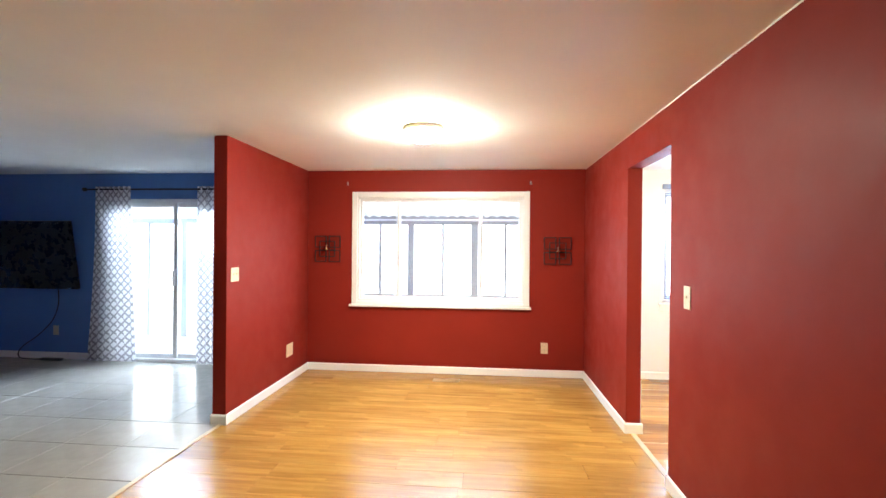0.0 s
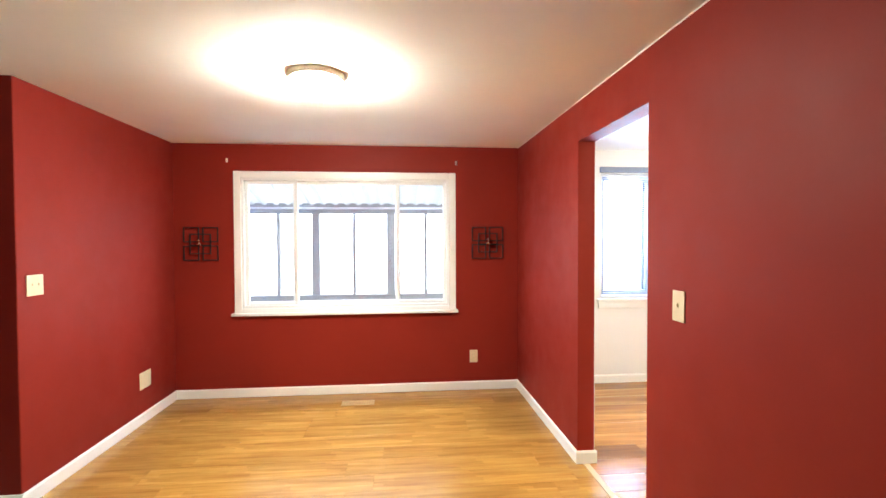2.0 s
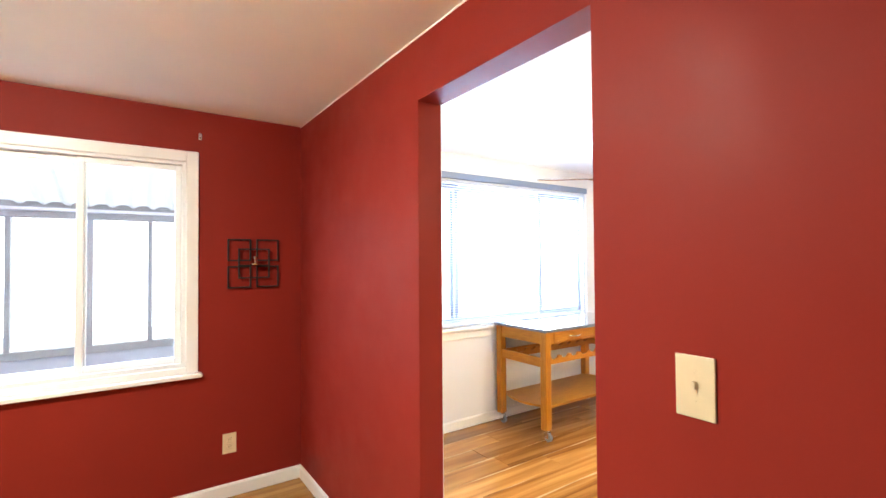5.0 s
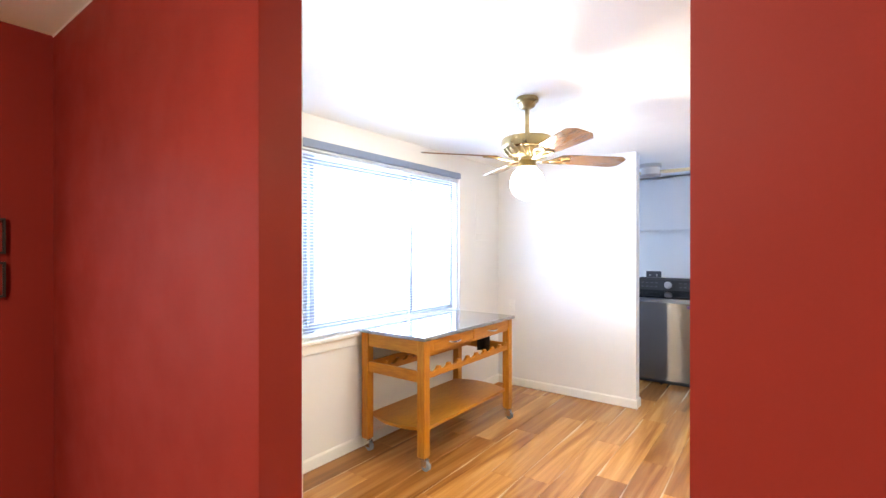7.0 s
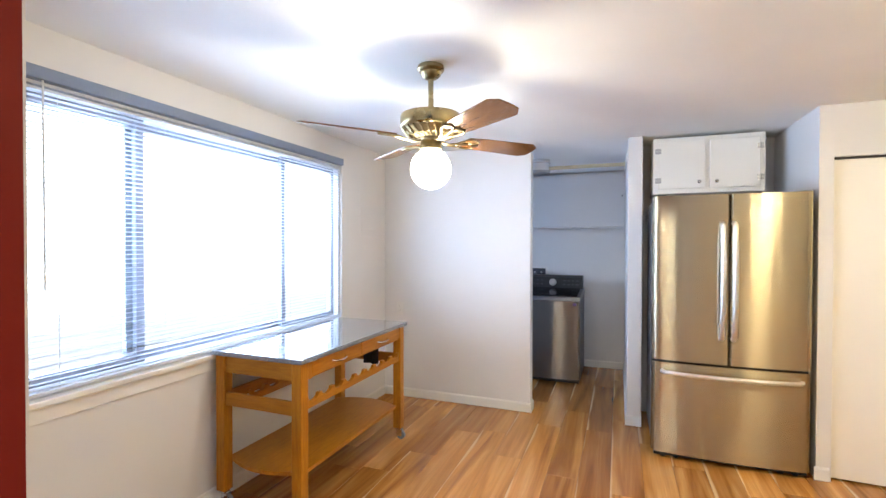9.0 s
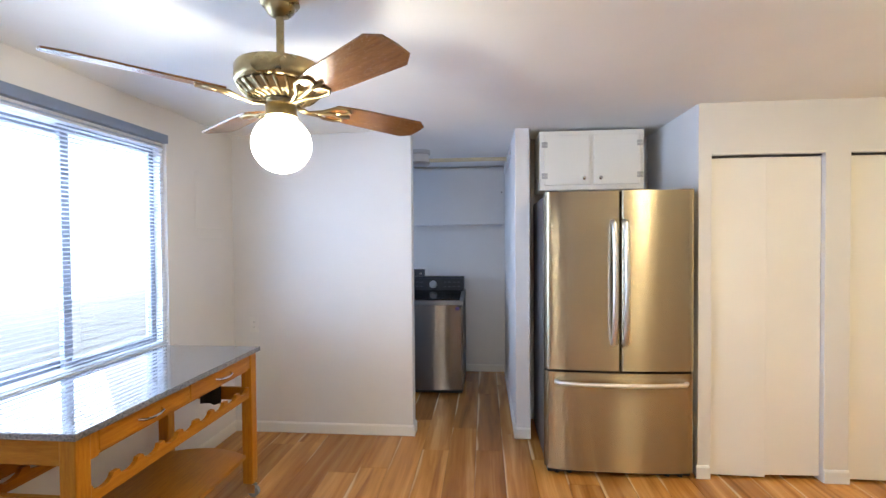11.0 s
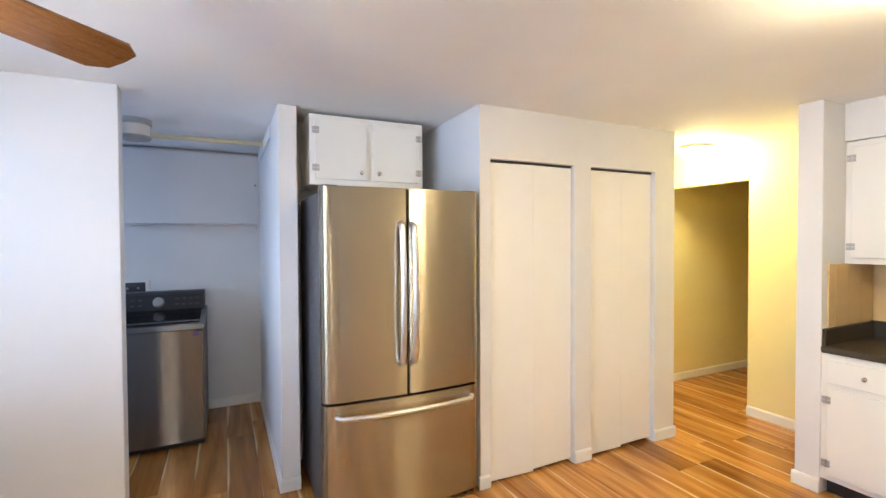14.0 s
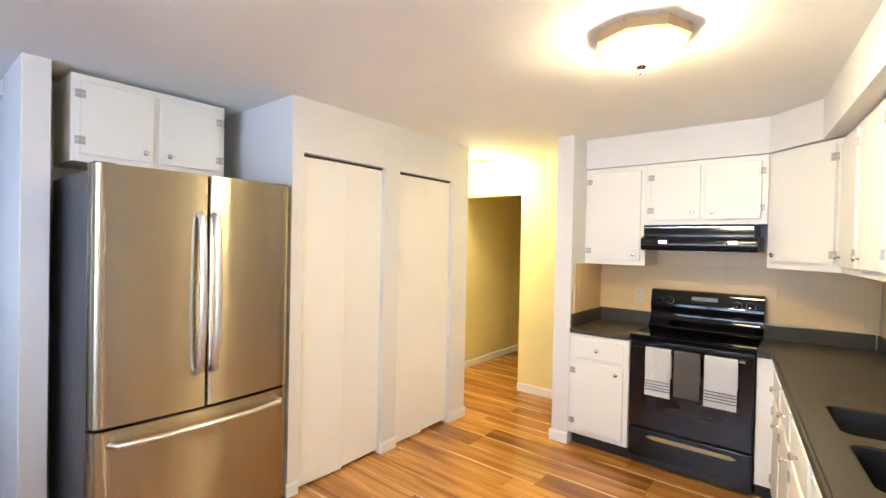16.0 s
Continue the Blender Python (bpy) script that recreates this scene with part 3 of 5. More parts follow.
# ---- dining window ----
def window_panes(parent, spans, y, z0, z1, frame_w, frame_mat, depth=0.03):
    """Framed sashes side by side, each with its pane."""
    for k, (x0, x1) in enumerate(spans):
        yy = y + (0.022 if k % 2 else 0.0)
        bm = bmesh.new()
        box(bm, x0, yy, z0, x0 + frame_w, yy + depth, z1, 0.003, 1)
        box(bm, x1 - frame_w, yy, z0, x1, yy + depth, z1, 0.003, 1)
        box(bm, x0 + frame_w, yy, z0, x1 - frame_w, yy + depth, z0 + frame_w, 0.003, 1)
        box(bm, x0 + frame_w, yy, z1 - frame_w, x1 - frame_w, yy + depth, z1, 0.003, 1)
        sash = part("sash", bm, frame_mat, parent)
        g = part("pane", boxm(x0 + frame_w, yy + depth / 2 - 0.003, z0 + frame_w, x1 - frame_w, yy + depth / 2 + 0.003, z1 - frame_w), GLASS, sash)
        g.visible_shadow = False


w1 = tagged(new("window_1"), "white framed three-part sliding window looking onto the patio", "window", "", "structure")
w1.location = (-0.255, YD, WIN[2])
x0, x1, z0, z1 = WIN
c = 0.062
bm = bmesh.new()
box(bm, x0 - c, YD - 0.018, z0 - 0.035, x0 + 0.004, YD, z1 + c, 0.004, 1)
box(bm, x1 - 0.004, YD - 0.018, z0 - 0.035, x1 + c, YD, z1 + c, 0.004, 1)
box(bm, x0 + 0.004, YD - 0.018, z1 - 0.004, x1 - 0.004, YD, z1 + c, 0.004, 1)
part("casing", bm, TRIM, w1)
part("window_sill", boxm(x0 - c - 0.025, YD - 0.05, z0 - 0.062, x1 + c + 0.02, YD + 0.06, z0 - 0.036, 0.006), TRIM, w1)
bm = bmesh.new()
box(bm, x0 - c, YD - 0.016, z0 - 0.036, x1 + c, YD, z0 + 0.003, 0.003, 1)
part("apron", bm, TRIM, w1)
bm = bmesh.new()
box(bm, x0, YD, z0, x0 + 0.024, YD + 0.12, z1)
box(bm, x1 - 0.024, YD, z0, x1, YD + 0.12, z1)
box(bm, x0 + 0.024, YD, z1 - 0.02, x1 - 0.024, YD + 0.12, z1)
box(bm, x0 + 0.024, YD, z0, x1 - 0.024, YD + 0.12, z0 + 0.026)
part("window_frame", bm, VINYL, w1)
window_panes(w1, [(x0 + 0.024, -0.722), (-0.772, 0.246), (0.20, x1 - 0.024)], YD + 0.035, z0 + 0.026, z1 - 0.02, 0.034, VINYL)

# ---- patio door ----
d1 = tagged(new("door_1"), "aluminium framed sliding glass patio door, closed", "patio door", "", "structure")
d1.location = (-3.6, YB, 0)
x0, x1, z0, z1 = SLD
bm = bmesh.new()
box(bm, x0, YB + 0.02, 0, x0 + 0.04, YB + 0.13, z1)
box(bm, x1 - 0.04, YB + 0.02, 0, x1, YB + 0.13, z1)
box(bm, x0 + 0.04, YB + 0.02, z1 - 0.045, x1 - 0.04, YB + 0.13, z1)
box(bm, x0 + 0.04, YB - 0.02, -0.003, x1 - 0.04, YB + 0.13, 0.04)
part("door_frame", bm, VINYL, d1)
window_panes(d1, [(x0 + 0.04, -3.585), (-3.645, x1 - 0.04)], YB + 0.04, 0.04, z1 - 0.045, 0.055, VINYL)
part("door_handle", boxm(-3.64, YB + 0.01, 0.95, -3.61, YB + 0.04, 1.15, 0.006), VINYL, d1)

# ---- curtains, rod ----
rod = thing("curtain_rod", "black metal curtain rod above the patio door", "curtain rod", (-3.6, YB - 0.07, 2.16))
part("pole", cylm((-4.72, YB - 0.075, 2.16), (-2.45, YB - 0.075, 2.16), 0.011), IRON, rod, smooth=True)
for fx, s in ((-4.72, -1), (-2.45, 1)):
    part("finial", lathe(bmesh.new(), [(0.006, 0), (0.022, 0.01), (0.026, 0.03), (0.02, 0.05), (0.012, 0.055)], (0, 0, 0)), IRON, rod, local=True).matrix_local = Matrix.Translation((fx + 3.6, -0.005, 0)) @ Matrix.Rotation(radians(90 * s), 4, "Y")
for fx in (-4.55, -2.6):
    part("bracket", boxm(fx - 0.008, YB - 0.08, 2.135, fx + 0.008, YB, 2.15), IRON, rod)


def curtain(name, x_top, x_bot, folds, seed):
    bm = bmesh.new()
    uvl = bm.loops.layers.uv.new("uv")
    rng = random.Random(seed)
    nx, nz = folds * 10, 24
    ph = [rng.uniform(-0.5, 0.5) for _ in range(folds + 1)]
    grid = []
    for j in range(nz + 1):
        tz = j / nz
        row = []
        for i in range(nx + 1):
            u = i / nx
            ease = tz ** 1.6
            a = x_top[0] * (1 - ease) + x_bot[0] * ease
            b = x_top[1] * (1 - ease) + x_bot[1] * ease
            amp = 0.022 + 0.012 * tz
            y = YB - 0.075 + amp * math.sin(2 * math.pi * folds * u + ph[int(u * folds)] * 0.4 * tz) + 0.012 * math.sin(5 * u + 3 * tz)
            row.append(bm.verts.new((a + (b - a) * u, y, 2.195 - (2.195 - 0.02) * tz)))
        grid.append(row)
    for j in range(nz):
        for i in range(nx):
            f = bm.faces.new((grid[j][i], grid[j][i + 1], grid[j + 1][i + 1], grid[j + 1][i]))
            for l, (di, dj) in zip(f.loops, ((0, 0), (1, 0), (1, 1), (0, 1))):
                l[uvl].uv = ((i + di) / nx * folds * 0.19, (j + dj) / nz * 2.17)
    return part(name, bm, CURTAIN, smooth=True)


tagged(curtain("curtain", (-4.60, -4.12), (-4.70, -4.06), 7, 3), "sheer white curtain printed with a grey lattice, hanging to the floor", "curtain", "patio door curtains")
tagged(curtain("curtain", (-3.25, -2.55), (-3.25, -2.5), 9, 4), "sheer white curtain printed with a grey lattice, hanging to the floor", "curtain", "patio door curtains")

# ---- kitchen window and blind ----
w2 = tagged(new("window_2"), "wide white framed kitchen window with a deep sill", "window", "", "structure")
w2.location = (3.38, YK, KW[2])
x0, x1, z0, z1 = KW
bm = bmesh.new()
box(bm, x0, YK + 0.02, z0, x0 + 0.035, YK + 0.13, z1)
box(bm, x1 - 0.035, YK + 0.02, z0, x1, YK + 0.13, z1)
box(bm, x0 + 0.035, YK + 0.02, z1 - 0.085, x1 - 0.035, YK + 0.13, z1)
box(bm, x0 + 0.035, YK + 0.02, z0, x1 - 0.035, YK + 0.13, z0 + 0.03)
part("window_frame", bm, VINYL, w2)
# sashes coloured darker than the white frame to stand for backlighting
window_panes(w2, [(x0 + 0.035, 2.83)], YK + 0.06, z0 + 0.03, z1 - 0.085, 0.045, SASHSHADE)
window_panes(w2, [(2.76, 3.92)], YK + 0.10, z0 + 0.03, z1 - 0.085, 0.05, SASHSHADE)
window_panes(w2, [(3.83, x1 - 0.035)], YK + 0.06, z0 + 0.03, z1 - 0.085, 0.04, SASHSHADE)
part("window_sill", boxm(x0 - 0.03, YK - 0.045, z0 - 0.03, x1 + 0.03, YK + 0.02, z0 - 0.002, 0.006), TRIM, w2)
part("apron", boxm(x0 - 0.01, YK - 0.016, z0 - 0.10, x1 + 0.01, YK, z0 - 0.031, 0.003), TRIM, w2)

w3 = tagged(new("window_3"), "white framed laundry window", "window", "", "structure")
w3.location = (6.25, YK, LW[2])
window_panes(w3, [(LW[0], 6.27), (6.23, LW[1])], YK + 0.05, LW[2], LW[3], 0.045, VINYL)

blind = thing("venetian_blind", "white aluminium venetian blind lowered with open slats in the window", "blind", (3.38, YK + 0.01, z1 - 0.04))
part("headrail", boxm(x0 + 0.004, YK - 0.02, z1 - 0.05, x1 - 0.004, YK + 0.018, z1 + 0.004, 0.003), HEADRAIL, blind, "grey-blue headrail")
part("bottom_rail", boxm(x0 + 0.02, YK - 0.008, z0 + 0.006, x1 - 0.02, YK + 0.016, z0 + 0.022, 0.003), SLAT, blind)
bm = bmesh.new()
prof = [(-0.0125, -0.0009), (-0.006, 0.0012), (0.0, 0.002), (0.006, 0.0012), (0.0125, -0.0009)]
for sx in (x0 + 0.02, x1 - 0.02):
    for py, pz in prof:
        bm.verts.new((sx - 3.38, py, pz))
bm.verts.ensure_lookup_table()
for k in range(4):
    bm.faces.new((bm.verts[k], bm.verts[k + 1], bm.verts[k + 6], bm.verts[k + 5]))
bmesh.ops.solidify(bm, geom=bm.faces[:], thickness=0.0005)
slat_me = bpy.data.meshes.new("slat")
bm.to_mesh(slat_me)
bm.free()
slat_me.materials.append(SLAT)
rows_n = 58
for k in range(rows_n):
    s = new("slat", slat_me)
    s.parent = blind
    s.location = (0, -0.006, -(0.02 + (z1 - z0 - 0.085) * (k + 0.5) / rows_n))
    s.rotation_euler = (radians(-6), 0, 0)
for cx in (2.42, 2.9, 3.38, 3.86, 4.34):
    part("ladder_cord", cylm((cx, YK + 0.004, z0 + 0.02), (cx, YK + 0.004, z1 - 0.04), 0.0012, 6), SLAT, blind)
part("tilt_wand", cylm((2.36, YK - 0.016, 1.3), (2.36, YK - 0.012, z1 - 0.05), 0.004, 8), PLASTICW, blind)

# ---- lamps ----
def dome_lamp(name, label, at, r, ring_mat, glass_mat, drop=0.085):
    t = thing(name, label, "ceiling light", at)
    part("ring", lathe(bmesh.new(), [(r * 0.9, 0), (r * 1.06, 0), (r * 1.08, -0.012), (r * 1.04, -0.03), (r * 0.98, -0.034), (r * 0.9, -0.02)], (0, 0, 0), 48), ring_mat, t, smooth=True, local=True)
    prof = [(r * 0.97 * math.cos(a), -0.03 - drop * math.sin(a)) for a in [radians(x) for x in range(0, 91, 9)]]
    part("shade", lathe(bmesh.new(), prof, (0, 0, 0), 48), glass_mat, t, "glowing frosted glass dome", smooth=True, local=True)
    return t


dome_lamp("dining_ceiling_light", "lit flush dome light with a brushed metal ring", (-0.20, 3.43, H), 0.142, RINGM, WARM)
dome_lamp("hall_ceiling_light", "lit flush dome light in the yellow hall", (5.05, -0.38, H), 0.13, PLASTICW, HALLG, 0.115)

# octagonal kitchen light
KL = (2.945, 1.595, H)
kl = thing("kitchen_ceiling_light", "lit octagonal ceiling light with a pale wooden rim", "ceiling light", KL)
bm = bmesh.new()
def octo(r, z):
    return [bm.verts.new((r * math.cos(radians(45 * k)), r * math.sin(radians(45 * k)), z)) for k in range(8)]
rings = [octo(0.145, 0), octo(0.182, 0), octo(0.182, -0.04), octo(0.148, -0.058)]
for a, b in zip(rings, rings[1:] + rings[:1]):
    for k in range(8):
        bm.faces.new((a[k], a[(k + 1) % 8], b[(k + 1) % 8], b[k]))
bmesh.ops.recalc_face_normals(bm, faces=bm.faces)
part("rim", bm, STRIP, kl, "pale wooden octagonal rim", local=True)
prof = [(0.150 * math.cos(a), -0.048 - 0.075 * math.sin(a)) for a in [radians(x) for x in range(0, 91, 9)]]
part("shade", lathe(bmesh.new(), prof, (0, 0, 0), 48), KLAMP, kl, "glowing frosted glass bowl", smooth=True, local=True)
part("finial", lathe(bmesh.new(), [(0.004, 0), (0.026, -0.006), (0.02, -0.014), (0.008, -0.02), (0.01, -0.032), (0.003, -0.04)], (0, 0, -0.121), 24), CHROME, kl, "small metal finial", smooth=True, local=True)

# ---- small wall fittings ----
def wall_plate(name, label, at, face, w, h, mat=ALMOND, toggle=0, sockets=0, group=""):
    """A cover plate. face: the direction in degrees in which it looks, 0 along +x."""
    t = thing(name, label, name.replace("_", " "), at, group, face)
    part("plate", boxm(0, -w / 2, -h / 2, 0.006, w / 2, h / 2, 0.002), mat, t, local=True)
    for k in range(toggle):
        cy = (k - (toggle - 1) / 2) * 0.046
        part("toggle", boxm(0.006, cy - 0.0045, -0.003, 0.014, cy + 0.0045, 0.012, 0.0015), mat, t, local=True)
        part("slot", boxm(0.0062, cy - 0.006, -0.013, 0.0072, cy + 0.006, 0.013), mat, t, local=True)
        for sz in (-0.03, 0.03):
            part("screw", cylm((0.005, cy, sz), (0.0075, cy, sz), 0.003, 10), mat, t, local=True)
    for k in range(sockets):
        cz = (k - (sockets - 1) / 2) * 0.04
        s = part("socket", boxm(0.006, -0.016, cz - 0.014, 0.009, 0.016, cz + 0.014, 0.004), mat, t, local=True)
        for sy in (-0.006, 0.006):
            part("slot", boxm(0.0092, sy - 0.001, cz - 0.002, 0.0096, sy + 0.001, cz + 0.007), BLACKM, s, local=True)
    return t


wall_plate("light_switch", "almond plastic light switch on the red wall", (XR0, 2.678, 1.198), 180, 0.08, 0.128, toggle=1)
wall_plate("light_switch", "almond double light switch on the red partition", (XP1, 3.69, 1.225), 0, 0.118, 0.118, toggle=2)
wall_plate("wall_outlet", "almond outlet below the dining window", (0.957, YD, 0.33), 270, 0.078, 0.122, sockets=2)
wall_plate("blank_plate", "almond blank cover plate low on the partition", (XP1, 4.79, 0.345), 0, 0.16, 0.135)
wall_plate("wall_outlet", "almond outlet low on the blue wall", (-5.20, YB, 0.365), 270, 0.075, 0.12, sockets=2)
wall_plate("light_switch", "cream light switch on the yellow hall wall", (4.30, -0.69, 1.22), 90, 0.072, 0.118, toggle=1)
wall_plate("wall_outlet", "white outlet on the pale grey wall beside the cart", (XW, 5.19, 0.86), 180, 0.072, 0.118, PLASTICW, sockets=2)
for hx in (-1.35, 0.79):
    hk = thing("curtain_hook", "small metal curtain bracket screwed to the red wall", "hook", (hx, YD, 2.215), "brackets above the dining window")
    part("plate", boxm(hx - 0.009, YD - 0.004, 2.195, hx + 0.009, YD, 2.235, 0.001, 1), CHROME, hk)
    part("hook_arm", boxm(hx - 0.004, YD - 0.02, 2.208, hx + 0.004, YD - 0.004, 2.216), CHROME, hk)

vt = thing("access_panel", "flat access panel painted over in the wall colour", "wall panel", (4.95, YK, 1.595))
part("panel", boxm(4.785, YK - 0.003, 1.628, 5.112, YK, 2.03, 0.0015), WHITE, vt)
part("lip", boxm(4.785, YK - 0.004, 1.558, 5.112, YK, 1.622, 0.002), WHITE, vt)

# floor register
vent = thing("floor_register", "tan metal floor register below the dining window", "floor vent", (-0.14, 5.03, 0.001))
bm = bmesh.new()
for a in ((-0.285, 4.975, 0.005, 4.99), (-0.285, 5.07, 0.005, 5.085)):
    box(bm, a[0], a[1], 0.001, a[2], a[3], 0.006, 0.001, 1)
for a in ((-0.285, 4.99, -0.268, 5.07), (-0.012, 4.99, 0.005, 5.07)):
    box(bm, a[0], a[1], 0.001, a[2], a[3], 0.006, 0.001, 1)
part("frame", bm, REGISTER, vent)
part("backing", boxm(-0.268, 4.99, 0.0008, -0.012, 5.07, 0.0018), REGISTER, vent)
for k in range(14):
    part("slat", boxm(-0.262 + 0.0185 * k, 4.99, 0.0018, -0.254 + 0.0185 * k, 5.07, 0.005), REGISTER, vent)


# ---- square iron sconces ----
def sconce(cx, cz):
    t = thing("wall_sconce", "black iron sconce of interlocking squares with a candle cup", "sconce", (cx, YD, cz), "sconces beside the dining window")
    b = 0.0046

    def ring(x0, z0, x1, z1, y):
        bm = bmesh.new()
        box(bm, x0 - b, y - b, z0 - b, x0 + b, y + b, z1 + b)
        box(bm, x1 - b, y - b, z0 - b, x1 + b, y + b, z1 + b)
        box(bm, x0 + b, y - b, z0 - b, x1 - b, y + b, z0 + b)
        box(bm, x0 + b, y - b, z1 - b, x1 - b, y + b, z1 + b)
        return bm
    for sx in (-1, 1):
        for sz in (-1, 1):
            x0, x1 = sorted((cx + sx * 0.020, cx + sx * 0.15))
            z0, z1 = sorted((cz + sz * 0.020, cz + sz * 0.15))
            part("outer_square", ring(x0, z0, x1, z1, YD - 0.018), IRON, t)
    part("inner_square", ring(cx - 0.09, cz - 0.09, cx + 0.09, cz + 0.09, YD - 0.03), IRON, t)
    for sx in (-1, 1):
        part("wall_pin", cylm((cx + sx * 0.1, YD, cz + 0.15), (cx + sx * 0.1, YD - 0.018, cz + 0.15), 0.004, 8), IRON, t)
    part("arm", cylm((cx, YD - 0.028, cz - 0.012), (cx, YD - 0.07, cz - 0.012), 0.004, 8), IRON, t, smooth=True)
    part("crossbar", boxm(cx - 0.09, YD - 0.032, cz - 0.016, cx + 0.09, YD - 0.026, cz - 0.008), IRON, t)
    part("drip_dish", lathe(bmesh.new(), [(0.008, -0.016), (0.030, -0.008), (0.034, 0.0), (0.028, -0.002), (0.005, -0.006)], (cx, YD - 0.07, cz), 24), CHROME, t, "silver drip dish", smooth=True)
    part("candle_cup", lathe(bmesh.new(), [(0.010, -0.004), (0.012, 0.02), (0.015, 0.042), (0.011, 0.044), (0.008, 0.02)], (cx, YD - 0.07, cz), 20), CHROME, t, "silver candle cup", smooth=True)


sconce(-1.585, 1.442)
sconce(1.095, 1.442)

# ---- television on the blue wall ----
tv = thing("television", "large black flat television tilted on a wall mount", "television", (-5.53, YB - 0.16, 1.33))
tv.rotation_euler = (radians(9), 0, 0)
part("screen_panel", boxm(-0.73, -0.02, -0.43, 0.73, 0.03, 0.43, 0.008), SCREEN, tv, local=True)
part("screen", boxm(-0.70, -0.024, -0.39, 0.70, -0.0205, 0.405), SCREEN, tv, "dark switched-off screen", local=True)
part("badge", boxm(0.60, -0.0235, -0.418, 0.65, -0.0205, -0.410), CHROME, tv, local=True)
part("wall_mount", boxm(-0.2, 0.03, -0.15, 0.2, 0.15, 0.1), BLACKM, tv, local=True)
cable = thing("tv_cable", "black cable hanging from the television to the floor", "cable", (-5.2, YB - 0.1, 0))
pts = [(-5.12, YB - 0.06, 0.95), (-5.14, YB - 0.03, 0.72), (-5.22, YB - 0.03, 0.5), (-5.42, YB - 0.03, 0.30), (-5.62, YB - 0.04, 0.16), (-5.68, YB - 0.05, 0.05), (-5.55, YB - 0.09, 0.012), (-5.3, YB - 0.1, 0.012)]
fine = []
for i in range(len(pts) - 1):
    p0, p1, p2, p3 = (Vector(pts[max(0, min(len(pts) - 1, i + d))]) for d in (-1, 0, 1, 2))
    for k in range(5):
        u = k / 5
        fine.append(0.5 * ((2 * p1) + (p2 - p0) * u + (2 * p0 - 5 * p1 + 4 * p2 - p3) * u * u + (3 * p1 - p0 - 3 * p2 + p3) * u ** 3))
part("cord", tube(bmesh.new(), fine + [Vector(pts[-1])], 0.007, 8), BLACKM, cable, smooth=True)
strip = thing("power_strip", "black power strip lying on the tile floor", "power strip", (-5.2, YB - 0.1, 0))
part("strip_body", boxm(-5.3, YB - 0.125, 0.002, -5.02, YB - 0.075, 0.034, 0.006), BLACKM, strip)

# ---- ceiling fan ----
FX, FY = 3.30, 4.05
fan = thing("ceiling_fan", "antique brass ceiling fan with four walnut blades and a lit globe", "ceiling fan", (FX, FY, H))
part("canopy", lathe(bmesh.new(), [(0.05, 0), (0.064, -0.003), (0.067, -0.022), (0.060, -0.030), (0.052, -0.033), (0.048, -0.048), (0.034, -0.062), (0.018, -0.070)], (FX, FY, H), 32), BRASS, fan, smooth=True)
part("downrod", cylm((FX, FY, 2.11), (FX, FY, H - 0.05), 0.0135), BRASS, fan, smooth=True)
part("rod_collar", lathe(bmesh.new(), [(0.02, 0.03), (0.03, 0.02), (0.036, 0.0), (0.03, -0.005)], (FX, FY, 2.13), 24), BRASS, fan, smooth=True)
part("motor_housing", lathe(bmesh.new(), [(0.04, 0.134), (0.125, 0.132), (0.145, 0.127), (0.151, 0.116), (0.151, 0.072), (0.146, 0.064), (0.135, 0.06), (0.04, 0.06)], (FX, FY, 2.0), 48), BRASS, fan, smooth=True)
vents = part("vent_cage", lathe(bmesh.new(), [(0.132, 0.06), (0.136, 0.056), (0.112, 0.026), (0.06, 0.016), (0.05, 0.02)], (FX, FY, 2.0), 48), BRASS, fan, smooth=True)
for k in range(24):
    a = radians(15 * k)
    part("vent_rib", tube(bmesh.new(), [(FX + r * math.cos(a + s), FY + r * math.sin(a + s), 2.0 + z) for r, z, s in ((0.14, 0.06, 0), (0.128, 0.042, 0.06), (0.108, 0.024, 0.12), (0.076, 0.016, 0.2))], 0.006, 6), BRASS, vents)
part("switch_housing", lathe(bmesh.new(), [(0.04, 0.02), (0.05, 0.016), (0.047, 0.0), (0.052, -0.006), (0.052, -0.03), (0.056, -0.036), (0.056, -0.042), (0.04, -0.046)], (FX, FY, 2.0), 32), BRASS, fan, smooth=True)
part("globe", lathe(bmesh.new(), [(0.1 * math.sin(a), 0.1 * math.cos(a)) for a in [radians(x) for x in [26] + list(range(35, 181, 8)) + [180]]], (FX, FY, 1.864), 40), GLOBE, fan, "glowing white glass globe", smooth=True)
